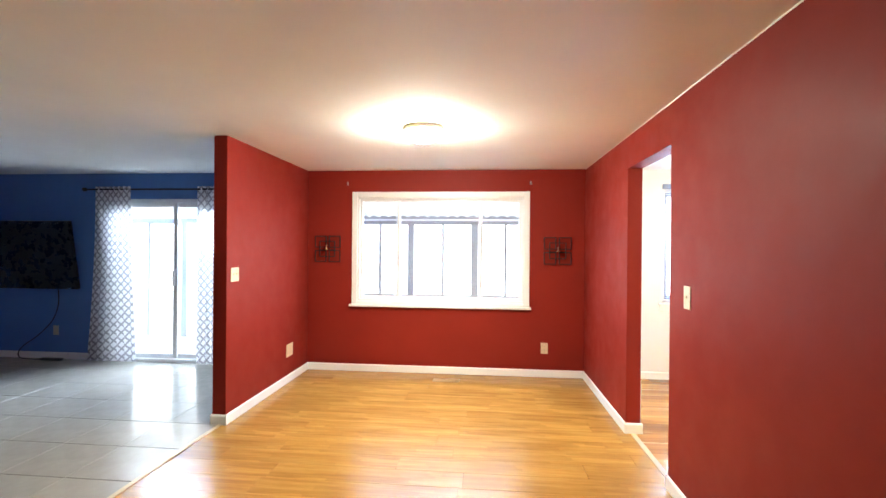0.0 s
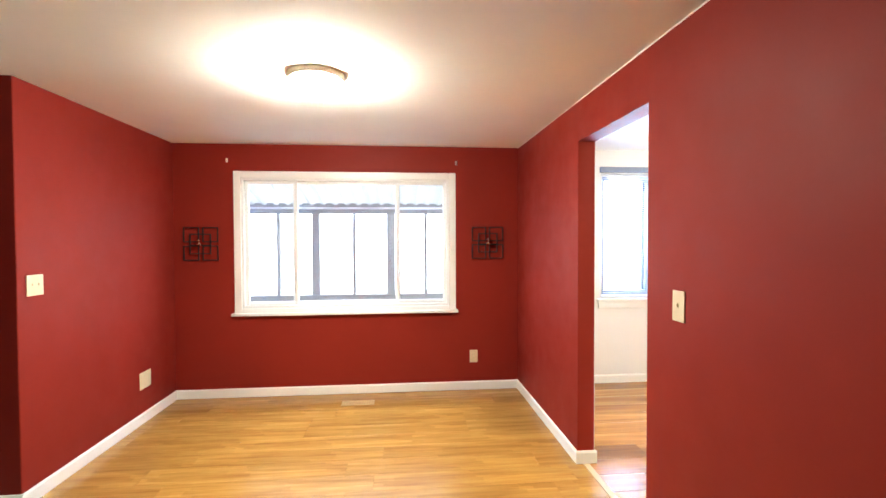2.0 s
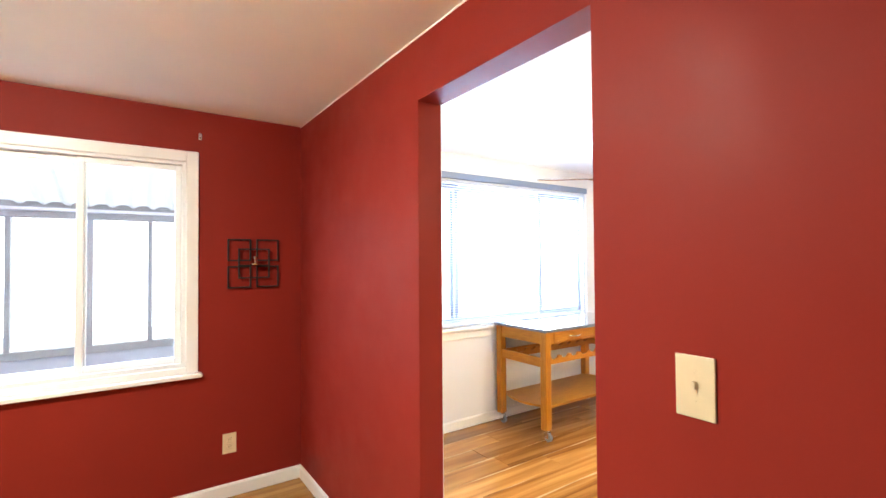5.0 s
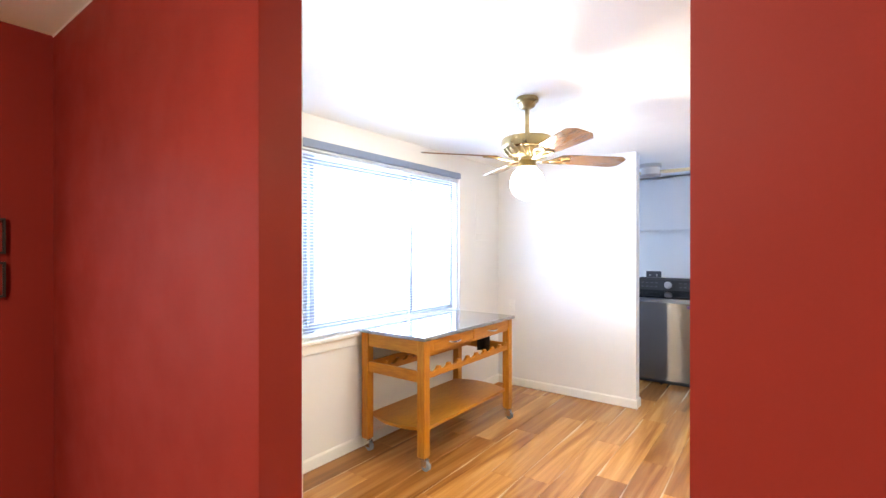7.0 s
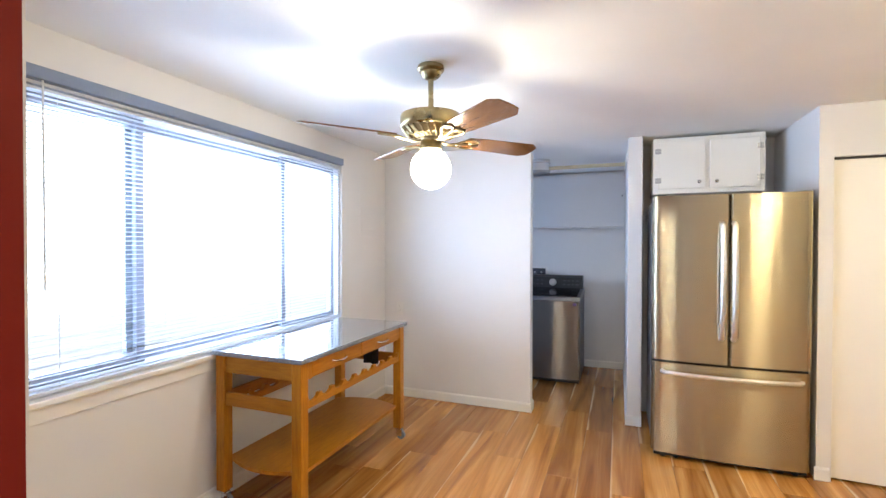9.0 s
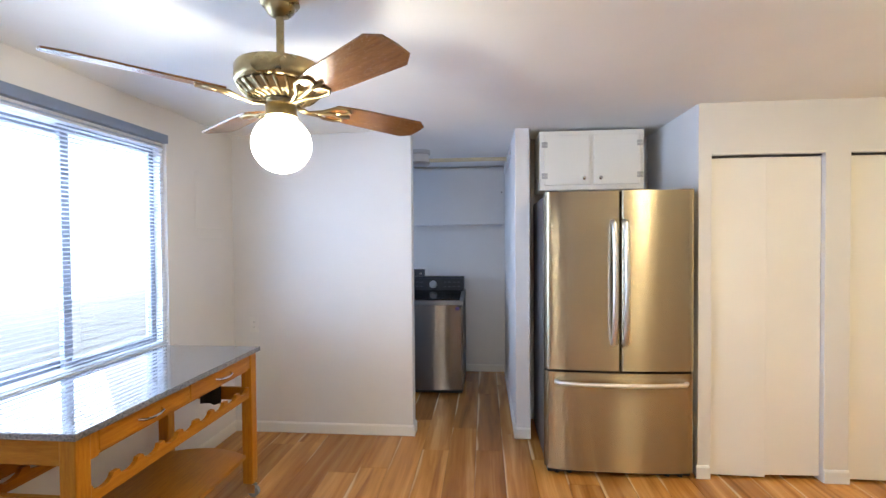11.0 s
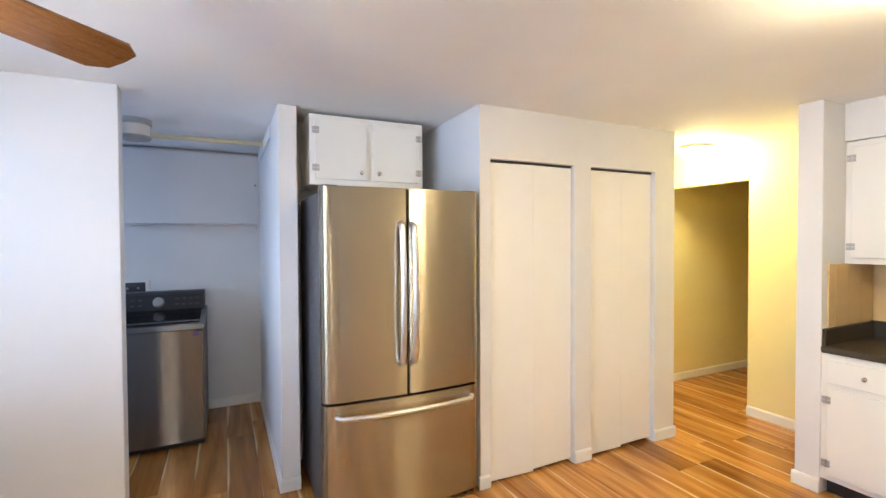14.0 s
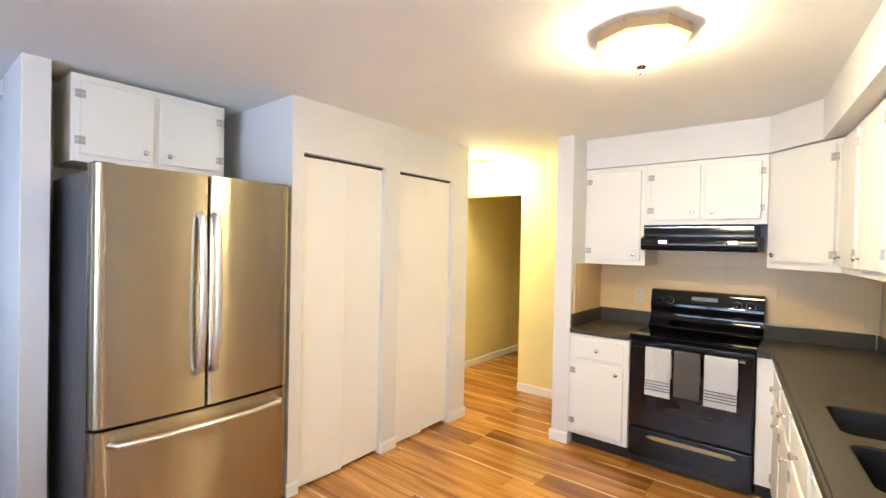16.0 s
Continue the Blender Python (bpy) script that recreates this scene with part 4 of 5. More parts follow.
for k in range(4):
    ang = radians(50 + 90 * k)
    m = Matrix.Translation((0, 0, 2.012 - H)) @ Matrix.Rotation(ang, 4, "Z")
    tilt = m @ Matrix.Rotation(radians(-13), 4, "X")
    bm = bmesh.new()
    prism(bm, [(0.20, -0.050), (0.30, -0.062), (0.59, -0.074), (0.632, -0.046), (0.636, 0.0), (0.632, 0.046), (0.59, 0.074), (0.30, 0.062), (0.20, 0.050), (0.185, 0.0)], "z", 0, 0.006)
    bl = part("blade", bm, BLADE, fan, "walnut blade with clipped corners", local=True)
    bl.matrix_local = tilt
    iron = bmesh.new()
    for s in (-1, 1):
        tube(iron, [(0.055, 0.004 * s, -0.012), (0.10, 0.006 * s, -0.022), (0.15, 0.018 * s, -0.014), (0.19, 0.046 * s, -0.005), (0.235, 0.05 * s, -0.004), (0.262, 0.034 * s, -0.004), (0.25, 0.014 * s, -0.004), (0.215, 0.006 * s, -0.004)], 0.0055, 6)
    tube(iron, [(0.14, 0.0, -0.016), (0.20, 0.0, -0.006), (0.275, 0.0, -0.004)], 0.007, 6)
    ir = part("blade_iron", iron, BRASS, fan, "scrolled brass blade bracket", smooth=True, local=True)
    ir.matrix_local = tilt

# ---- kitchen cart ----
cx0, cx1, cy0, cy1, ct = 3.165, 4.385, 4.725, 5.315, 0.892
cart = thing("kitchen_cart", "honey oak kitchen cart with a dark granite top, drawers and casters", "kitchen cart", ((cx0 + cx1) / 2, (cy0 + cy1) / 2, 0))
part("top", boxm(cx0 - 0.02, cy0 - 0.02, ct - 0.026, cx1 + 0.02, cy1 + 0.01, ct, 0.004), GRANITE, cart, "polished dark granite top")
L = 0.062
for lx in (cx0, cx1 - L):
    for ly in (cy0, cy1 - L):
        part("leg", boxm(lx, ly, 0.088, lx + L, ly + L, ct - 0.026, 0.004), OAK, cart)
        c = part("caster", boxm(lx + 0.010, ly + 0.010, 0.074, lx + L - 0.010, ly + L - 0.010, 0.088, 0.003), CHROME, cart, "small swivel caster")
        part("fork", boxm(lx + 0.013, ly - 0.004, 0.026, lx + 0.017, ly + 0.042, 0.076, 0.0015), CHROME, c)
        part("fork", boxm(lx + 0.045, ly - 0.004, 0.026, lx + 0.049, ly + 0.042, 0.076, 0.0015), CHROME, c)
        part("wheel", cylm((lx + 0.019, ly + 0.008, 0.032), (lx + 0.043, ly + 0.008, 0.032), 0.0315, 24), RUBBER, c, smooth=True)
az0, az1 = ct - 0.125, ct - 0.027
part("apron", boxm(cx0 + L, cy1 - 0.03, az0, cx1 - L, cy1 - 0.012, az1), OAKX, cart)
part("side_apron", boxm(cx0 + 0.012, cy0 + L, az0, cx0 + 0.03, cy1 - L, az1), OAKY, cart)
part("side_apron", boxm(cx1 - 0.03, cy0 + L, az0, cx1 - 0.012, cy1 - L, az1), OAKY, cart)
mid = (cx0 + cx1) / 2
part("apron_rail", boxm(cx0 + L, cy0 + 0.02, az0 - 0.002, cx1 - L, cy0 + 0.05, az0 + 0.012), OAKX, cart)
for a, b in ((cx0 + L + 0.04, mid - 0.004), (mid + 0.004, cx1 - L - 0.006)):
    d = part("drawer", boxm(a, cy0 + 0.004, az0 + 0.014, b, cy0 + 0.024, az1 - 0.004, 0.003), OAKX, cart)
    m = (a + b) / 2
    part("handle", tube(bmesh.new(), [(m - 0.065, cy0 + 0.006, az0 + 0.052), (m - 0.055, cy0 - 0.012, az0 + 0.048), (m - 0.02, cy0 - 0.02, az0 + 0.044), (m + 0.02, cy0 - 0.02, az0 + 0.044), (m + 0.055, cy0 - 0.012, az0 + 0.048), (m + 0.065, cy0 + 0.006, az0 + 0.052)], 0.006, 8), CHROME, d, "silver bow handle", smooth=True)
part("filler", boxm(cx0 + L, cy0 + 0.004, az0, cx0 + L + 0.036, cy0 + 0.024, az1), OAK, cart)
# wine rack: two scalloped rails and side rails
rz0, rz1 = 0.585, 0.645   # side rails
bz0, bz1 = 0.605, 0.668   # bottle rails


def scallop(y0, y1):
    out = [(cx0 + L, bz0), (cx1 - L, bz0), (cx1 - L, bz1)]
    nb = 9
    span = cx1 - cx0 - 2 * L
    for k in range(nb):
        c = cx1 - L - span * (k + 0.5) / nb
        r = span / nb * 0.38
        out += [(c + r * math.cos(radians(a)), bz1 - r * 0.62 * math.sin(radians(a))) for a in range(0, 181, 30)]
    out.append((cx0 + L, bz1))
    bm = bmesh.new()
    prism(bm, out, "y", y0, y1)
    return bm


part("bottle_rail", scallop(cy0 + 0.012, cy0 + 0.032), OAKX, cart, "scalloped bottle rail")
part("bottle_rail", scallop(cy1 - 0.20, cy1 - 0.18), OAKX, cart, "scalloped bottle rail")
for sx in (cx0 + 0.012, cx1 - 0.034):
    part("side_rail", boxm(sx, cy0 + L, rz0 - 0.005, sx + 0.022, cy1 - L, rz1 + 0.01, 0.003), OAKY, cart)
# bowed lower shelf
sh = bmesh.new()
left = [(cx0 + 0.02 - 0.075 * math.sin(math.pi * k / 8) + 0.05, cy1 - L * 0.55 - (cy1 - cy0 - L * 1.1) * k / 8) for k in range(9)]
right = [(cx1 - 0.02 + 0.075 * math.sin(math.pi * k / 8) - 0.05, cy0 + L * 0.55 + (cy1 - cy0 - L * 1.1) * k / 8) for k in range(9)]
prism(sh, left + right, "z", 0.245, 0.265)
part("shelf", sh, OAKX, cart, "plain oak lower shelf with bowed ends")
part("back_rail", boxm(cx0 + L, cy1 - 0.036, rz0, cx1 - L, cy1 - 0.016, rz1), OAKX, cart)

cl = thing("hanging_cloth", "black cloth hanging from the end of the cart", "cloth", (cx1 - 0.05, cy0 + 0.23, 0.6))
bm = bmesh.new()
grid = [[bm.verts.new((cx1 - 0.058 + 0.006 * math.sin(i * 1.7), cy0 + 0.19 + 0.015 * i, 0.785 - 0.028 * j + 0.004 * math.sin(i + j))) for i in range(10)] for j in range(9)]
for j in range(8):
    for i in range(9):
        bm.faces.new((grid[j][i], grid[j][i + 1], grid[j + 1][i + 1], grid[j + 1][i]))
bmesh.ops.solidify(bm, geom=bm.faces[:], thickness=0.012)
part("cloth", bm, BLACKM, cl, smooth=True)

# ---- fridge ----
fy0, fy1, fx, ftop = 2.030, 2.964, 4.735, 1.830


def bowed_panel(y0, y1, z0, z1, x_front, bulge, thick, fy_mid, fy_half, edge_lo=0.04, edge_hi=0.04):
    """A door slab whose front bows outwards across the whole fridge, with rounded side edges."""
    bm = bmesh.new()
    n = 44
    front, back = [], []
    for k in range(n + 1):
        u = k / n
        y = y0 + (y1 - y0) * u
        d = bulge * (1 - ((y - fy_mid) / fy_half) ** 2)
        edge, e = (edge_lo, y - y0) if y - y0 < y1 - y else (edge_hi, y1 - y)
        r = edge - math.sqrt(max(0.0, edge ** 2 - (edge - min(e, edge)) ** 2)) if e < edge else 0.0
        x = x_front - d + r
        front.append((x, y))
    outline = front + [(x_front + thick, y1), (x_front + thick, y0)]
    prism(bm, outline, "z", z0, z1)
    return bm


fridge = thing("refrigerator", "stainless steel french-door refrigerator with a bottom freezer drawer", "refrigerator", (5.1, 2.495, 0))
fm, fh = (fy0 + fy1) / 2, (fy1 - fy0) / 2
part("cabinet", boxm(fx + 0.075, fy0 + 0.012, 0.035, 5.52, fy1 - 0.012, ftop - 0.02, 0.004), DARKSIDE, fridge, "dark grey side panels")
for a, b, s in ((fm + 0.003, fy1, -1), (fy0, fm - 0.003, 1)):
    d = part("door", bowed_panel(a, b, 0.692, ftop, fx, 0.03, 0.07, fm, fh, 0.012 if s < 0 else 0.04, 0.04 if s < 0 else 0.012), STEEL, fridge, "brushed steel door", smooth=True)
    hy = fm + 0.014 - s * 0.035
    part("handle", tube(bmesh.new(), [(fx - 0.028, hy, 0.868), (fx - 0.060, hy, 0.880), (fx - 0.070, hy, 0.925), (fx - 0.083, hy, 1.05), (fx - 0.088, hy, 1.24), (fx - 0.083, hy, 1.44), (fx - 0.070, hy, 1.58), (fx - 0.060, hy, 1.622), (fx - 0.028, hy, 1.634)], 0.017, 14), STEELH, d, "bowed steel handle", smooth=True)
part("hinge_cover", boxm(fx + 0.02, fy1 - 0.09, ftop, fx + 0.14, fy1 - 0.01, ftop + 0.008, 0.003), DARKSIDE, fridge)
part("hinge_cover", boxm(fx + 0.02, fy0 + 0.01, ftop, fx + 0.14, fy0 + 0.09, ftop + 0.008, 0.003), DARKSIDE, fridge)
dr = part("freezer_drawer", bowed_panel(fy0, fy1, 0.046, 0.676, fx, 0.03, 0.07, fm, fh), STEEL, fridge, "brushed steel drawer front", smooth=True)
part("handle", tube(bmesh.new(), [(fx - 0.018, fy0 + 0.065, 0.618), (fx - 0.055, fy0 + 0.085, 0.618), (fx - 0.085, fy0 + 0.25, 0.618), (fx - 0.092, fm, 0.618), (fx - 0.085, fy1 - 0.25, 0.618), (fx - 0.055, fy1 - 0.085, 0.618), (fx - 0.018, fy1 - 0.065, 0.618)], 0.0135, 12), STEELH, dr, "bowed steel handle", smooth=True)
part("gasket", boxm(fx + 0.03, fy0 + 0.02, 0.677, fx + 0.074, fy1 - 0.02, 0.691), BLACKM, fridge)
part("gasket", boxm(fx + 0.03, fm - 0.0028, 0.71, fx + 0.074, fm + 0.0028, ftop - 0.01), BLACKM, fridge)
part("kick_grille", boxm(fx + 0.04, fy0 + 0.02, 0.008, fx + 0.074, fy1 - 0.02, 0.044), BLACKM, fridge)
for wy in (fy0 + 0.08, fy0 + 0.16, fy1 - 0.16, fy1 - 0.08):
    part("foot", cylm((fx + 0.05, wy, 0.002), (fx + 0.05, wy, 0.035), 0.018, 12), BLACKM, fridge)
part("badge", boxm(fx - 0.0085, fy0 + 0.06, ftop - 0.062, fx + 0.002, fy0 + 0.12, ftop - 0.055), DARKSIDE, fridge)


# ---- cabinet hardware ----
def knob(parent, at, way):
    """A small turned knob; way is the direction it points."""
    p, w = Vector(at), Vector(way).normalized()
    bm = bmesh.new()
    lathe(bm, [(0.006, 0), (0.005, 0.012), (0.013, 0.016), (0.015, 0.021), (0.012, 0.027), (0.003, 0.029)], (0, 0, 0), 16)
    bmesh.ops.transform(bm, matrix=Matrix.Translation(p) @ w.to_track_quat("Z", "Y").to_matrix().to_4x4(), verts=bm.verts)
    part("knob", bm, CHROME, parent, "chrome knob", smooth=True, local=True)


def hinge(parent, at, way, side):
    """A butterfly surface hinge on a face; side is the sideways direction along the face."""
    p, w, s = Vector(at), Vector(way).normalized(), Vector(side).normalized()
    u = Vector((0, 0, 1))
    bm = bmesh.new()
    for dz in (-0.011, 0.011):
        for ds, hw in ((-0.012, 0.010), (0.012, 0.010)):
            c = p + s * ds + u * dz + w * 0.0015
            vs = [bm.verts.new(c + s * a * hw + u * b * 0.0095 + w * d * 0.0015) for d in (-1, 1) for b in (-1, 1) for a in (-1, 1)]
            for q in ((0, 1, 3, 2), (4, 6, 7, 5), (0, 2, 6, 4), (1, 5, 7, 3), (0, 4, 5, 1), (2, 3, 7, 6)):
                bm.faces.new([vs[i] for i in q])
    cyl(bm, p - u * 0.022 + w * 0.004, p + u * 0.022 + w * 0.004, 0.0045, 8)
    bmesh.ops.recalc_face_normals(bm, faces=bm.faces)
    part("hinge", bm, NICKEL, parent, "chrome butterfly hinge", local=True)


def cabinet(name, label, at, turn, w, d, h, doors, drawer=0.0, toe=0.0, hinges="lr", knob_low=True, group="", front_gap=0.035, back_low=0.0):
    """A face-frame cabinet. Its front looks along local +x, its width runs along local y from 0 to w. doors: how many. drawer: height of a drawer row on top. toe: height of the recessed plinth."""
    t = thing(name, label, "cabinet", at, group, turn)
    z0 = toe
    if back_low:
        part("body", boxm(-d, 0, z0, -0.02, w, back_low, 0.002, 1), CABINET, t, local=True)
        part("face_frame", boxm(-0.0195, 0, z0, 0, w, h, 0.002, 1), CABINET, t, local=True)
    else:
        part("body", boxm(-d, 0, z0, 0, w, h, 0.002, 1), CABINET, t, local=True)
    if toe:
        part("plinth", boxm(-d, 0.004, 0, -0.07, w - 0.004, toe), BLACKM, t, "black toe kick", local=True)
    g = front_gap
    top = h - g
    if drawer:
        dw = part("drawer", boxm(0, g, h - g - drawer, 0.019, w - g, h - g, 0.005), CABINET, t, local=True)
        knob(dw, (0.019, w / 2, h - g - drawer / 2), (1, 0, 0))
        top = h - g - drawer - 0.03
    each = (w - 2 * g - (doors - 1) * 0.03) / doors
    for k in range(doors):
        y0 = g + k * (each + 0.03)
        y1 = y0 + each
        dr_ = part("door", boxm(0, y0, z0 + g, 0.019, y1, top, 0.005), CABINET, t, local=True)
        left_hung = (hinges[k] == "l")
        hy, ky = (y0, y1 - 0.045) if left_hung else (y1, y0 + 0.045)
        for hz in (z0 + g + 0.07, top - 0.07):
            hinge(t, (0.019, hy, hz), (1, 0, 0), (0, 1, 0))
        knob(dr_, (0.019, ky, z0 + g + 0.05 if knob_low else top - 0.05), (1, 0, 0))
    return t


# front looks to -x: turn 180, width runs to -y
cabinet("wall_cabinet", "white painted two-door cabinet above the refrigerator", (5.30, 2.926, 1.90), 180, 0.769, 0.358, 0.445, 2, hinges="lr")

# ---- folding closet doors ----
def bifold(name, label, y0, y1, out):
    t = thing(name, label, "closet door", (XC + 0.04, (y0 + y1) / 2, 0), "folding closet doors")
    m = (y0 + y1) / 2
    g, zt = 0.006, 2.028
    for a, b in ((y1 - g, m + 0.0004), (m - 0.0004, y0 + g)):
        bm = bmesh.new()
        xa = XC + 0.03 - (out if a < m + 0.002 and a > m - 0.002 else 0)
        xb = XC + 0.03 - (out if abs(b - m) < 0.002 else 0)
        pts = [(xa, a), (xb, b), (xb + 0.028, b), (xa + 0.028, a)]
        prism(bm, pts, "z", 0.016 if a > m + 0.002 else 0.030, zt)
        part("leaf", bm, DOORWHITE, t)
    part("track", boxm(XC + 0.028, y0 + 0.004, 2.034, XC + 0.062, y1 - 0.004, 2.044), BLACKM, t, "dark ceiling track")
    part("head_rail", boxm(XC - 0.004, y0 + 0.002, 2.0465, XC - 0.0003, y1 - 0.002, 2.058, 0.001, 1), TRIM, t, "white track cover above the door")
    return t


bifold("closet_door", "cream folding closet door, closed, beside the refrigerator", C1[0], 1.928, 0.012)
bifold("closet_door", "cream folding closet door, closed, beside the hall", C2[0], C2[1], 0.004)

# ---- laundry ----
washer = thing("washing_machine", "stainless steel top-load washing machine in the laundry alcove", "washing machine", (6.58, 3.91, 0))
wx, wy0, wy1 = 6.235, 3.565, 4.255
part("cabinet", boxm(wx + 0.012, wy0, 0.03, 6.92, wy1, 0.905, 0.006), DARKSIDE, washer, "dark grey side panels")
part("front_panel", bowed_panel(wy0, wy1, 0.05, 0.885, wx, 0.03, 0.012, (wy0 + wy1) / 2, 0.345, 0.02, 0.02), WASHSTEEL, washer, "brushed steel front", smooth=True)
bm = bmesh.new()
prism(bm, [(wx - 0.008, 0.888), (wx - 0.004, 0.925), (6.72, 0.968), (6.92, 0.972), (6.92, 0.905), (wx, 0.886)], "y", wy0 - 0.003, wy1 + 0.003)
part("top_deck", bm, DECK, washer, "grey top deck")
bm = bmesh.new()
prism(bm, [(wx + 0.03, 0.93), (6.70, 0.97), (6.70, 0.982), (wx + 0.03, 0.943)], "y", wy0 + 0.03, wy1 - 0.03)
part("lid", bm, BLACK, washer, "black glass lid")
bm = bmesh.new()
prism(bm, [(6.70, 0.972), (6.755, 1.10), (6.80, 1.12), (6.92, 1.12), (6.92, 0.972)], "y", wy0 + 0.012, wy1 - 0.012)
con = part("console", bm, BLACKM, washer, "black control panel")
kb = bmesh.new()
lathe(kb, [(0.042, 0), (0.040, 0.022), (0.034, 0.028), (0.004, 0.03)], (0, 0, 0), 28)
w = Vector((-0.92, 0, 0.4)).normalized()
bmesh.ops.transform(kb, matrix=Matrix.Translation((6.728, 3.91, 1.04)) @ w.to_track_quat("Z", "Y").to_matrix().to_4x4(), verts=kb.verts)
part("dial", kb, NICKEL, con, "silver dial", smooth=True)
for k, yy in enumerate((3.63, 3.68, 3.73, 3.78, 4.04, 4.09, 4.14, 4.19)):
    for zz in (1.02, 1.065):
        xx = 6.70 + (zz - 0.972) * 0.43
        part("button", boxm(xx - 0.005, yy - 0.014, zz - 0.006, xx + 0.01, yy + 0.014, zz + 0.006, 0.002, 1), DARKSIDE, con)
# the gap's shade, laid on as a solid black strip
part("lid_gap_shade", boxm(wx - 0.0085, wy0 + 0.01, 0.868, wx + 0.004, wy1 - 0.01, 0.884), BLACKM, washer, "dark strip standing for the shaded gap below the lid")
part("label", boxm(wx - 0.013, 3.60, 0.838, wx - 0.001, 3.635, 0.866), plain("purple_label", (0.10, 0.06, 0.22), 0.4), washer, "small purple energy label")
part("kick_panel", boxm(wx + 0.03, wy0 + 0.01, 0.004, 6.9, wy1 - 0.01, 0.03), BLACKM, washer)

ob = thing("washer_supply_box", "white plastic recessed supply box behind the washing machine", "supply box", (7.04, 4.10, 1.16))
bm = bmesh.new()
box(bm, 7.025, 4.01, 1.08, 7.04, 4.04, 1.21)
box(bm, 7.025, 4.22, 1.08, 7.04, 4.25, 1.21)
box(bm, 7.025, 4.04, 1.08, 7.04, 4.22, 1.10)
box(bm, 7.025, 4.04, 1.19, 7.04, 4.22, 1.21)
part("frame", bm, PLASTICW, ob)
part("recess", boxm(7.034, 4.04, 1.10, 7.039, 4.22, 1.19), DARKSIDE, ob)
for vy in (4.09, 4.17):
    part("valve", cylm((7.034, vy, 1.14), (7.01, vy, 1.14), 0.012, 12), CHROME, ob)

panel = thing("laundry_shelf_panel", "white painted board with a hanging rail on the laundry wall", "wall panel", (7.0, 3.9, 1.7))
part("board", boxm(6.955, 3.118, 1.70, 7.04, 5.2, 2.335, 0.003), WHITE, panel)
part("rail", cylm((6.948, 3.13, 1.69), (6.948, 5.2, 1.69), 0.007, 10), STEELH, panel, "thin steel rail", smooth=True)
part("bracket", boxm(6.940, 3.118, 1.655, 7.04, 3.142, 1.6995, 0.003), STEELH, panel)
part("screw", cylm((6.955, 3.15, 2.06), (6.951, 3.15, 2.06), 0.008, 10), DARKSIDE, panel)

rodt = thing("closet_rod", "cream painted closet rod below the laundry ceiling", "closet rod", (6.3, 4.1, 2.30))
part("rod", cylm((6.3, 3.128, 2.322), (6.3, 5.2, 2.322), 0.019, 16), ROPEWOOD, rodt, smooth=True)
part("socket", cylm((6.3, 3.115, 2.322), (6.3, 3.135, 2.322), 0.03, 20), ROPEWOOD, rodt, smooth=True)
part("cleat", boxm(5.75, 3.115, 2.26, 6.9, 3.128, 2.345, 0.002), WHITE, rodt)
can = thing("ceiling_duct_cap", "round white duct cap with a metal collar on the laundry ceiling", "duct cap", (6.05, 3.96, H))
part("collar", lathe(bmesh.new(), [(0.06, 0), (0.108, 0), (0.108, -0.034), (0.096, -0.040), (0.06, -0.040)], (6.05, 3.96, H), 32), CHROME, can, "shiny metal collar", smooth=True)
part("body", lathe(bmesh.new(), [(0.05, -0.0405), (0.094, -0.0405), (0.094, -0.112), (0.05, -0.112)], (6.05, 3.96, H), 32), PLASTICW, can, smooth=True)
part("rim", lathe(bmesh.new(), [(0.03, -0.1125), (0.104, -0.1125), (0.106, -0.122), (0.096, -0.134), (0.03, -0.136)], (6.05, 3.96, H), 32), NICKEL, can, "dull metal lower rim", smooth=True)

# ---- kitchen run along the range wall ----
RX0, RX1, RF = 2.650, 3.385, 0.185
YU = -0.07
UZ0, UZ1 = 1.385, 2.135
# front looks to +y: turn 90, width runs to -x
cabinet("base_cabinet", "white painted base cabinet with drawer and door beside the range", (XPIER0, RF, 0), 90, XPIER0 - RX1 - 0.004, 0.60, 0.860, 1, drawer=0.14, toe=0.10, hinges="l", knob_low=False)
cabinet("wall_cabinet", "white painted one-door wall cabinet beside the range hood", (XPIER0, YU, UZ0), 90, XPIER0 - 3.37, YU - YS, UZ1 - UZ0, 1, hinges="l")
cabinet("wall_cabinet", "white painted two-door wall cabinet above the range hood", (3.369, YU, 1.687), 90, 3.369 - 2.63, YU - YS, UZ1 - 1.687, 2, hinges="lr")
for (a, b) in (((XPIER0 - 0.002, YS), (RX1 + 0.002, RF + 0.02)),):
    ws = thing("worktop", "dark laminate worktop with an upstand beside the range", "worktop", (3.62, -0.1, 0.861))
    part("slab", boxm(b[0], a[1], 0.861, a[0], b[1], 0.900, 0.008), COUNTER, ws)
    part("upstand", boxm(b[0], YS, 0.900, a[0], YS + 0.02, 1.005, 0.003), COUNTER, ws)
    part("side_upstand", boxm(a[0] - 0.02, YS + 0.02, 0.900, a[0], RF, 1.0, 0.003), COUNTER, ws)

# range hood
hood = thing("range_hood", "black under-cabinet range hood with two small glowing spots", "range hood", (3.01, -0.2, 1.5))
bm = bmesh.new()
prism(bm, [(YS, 1.684), (-0.002, 1.684), (0.004, 1.672), (0.004, 1.602), (YS, 1.602)], "x", 2.694, 3.362)
part("upper_shell", bm, BLACKE, hood, smooth=True)
bm = bmesh.new()
prism(bm, [(YS, 1.6015), (0.012, 1.6015), (0.034, 1.597), (0.054, 1.585), (0.063, 1.566), (0.063, 1.532), (0.056, 1.514), (0.040, 1.503), (YS, 1.503)], "x", 2.668, 3.366)
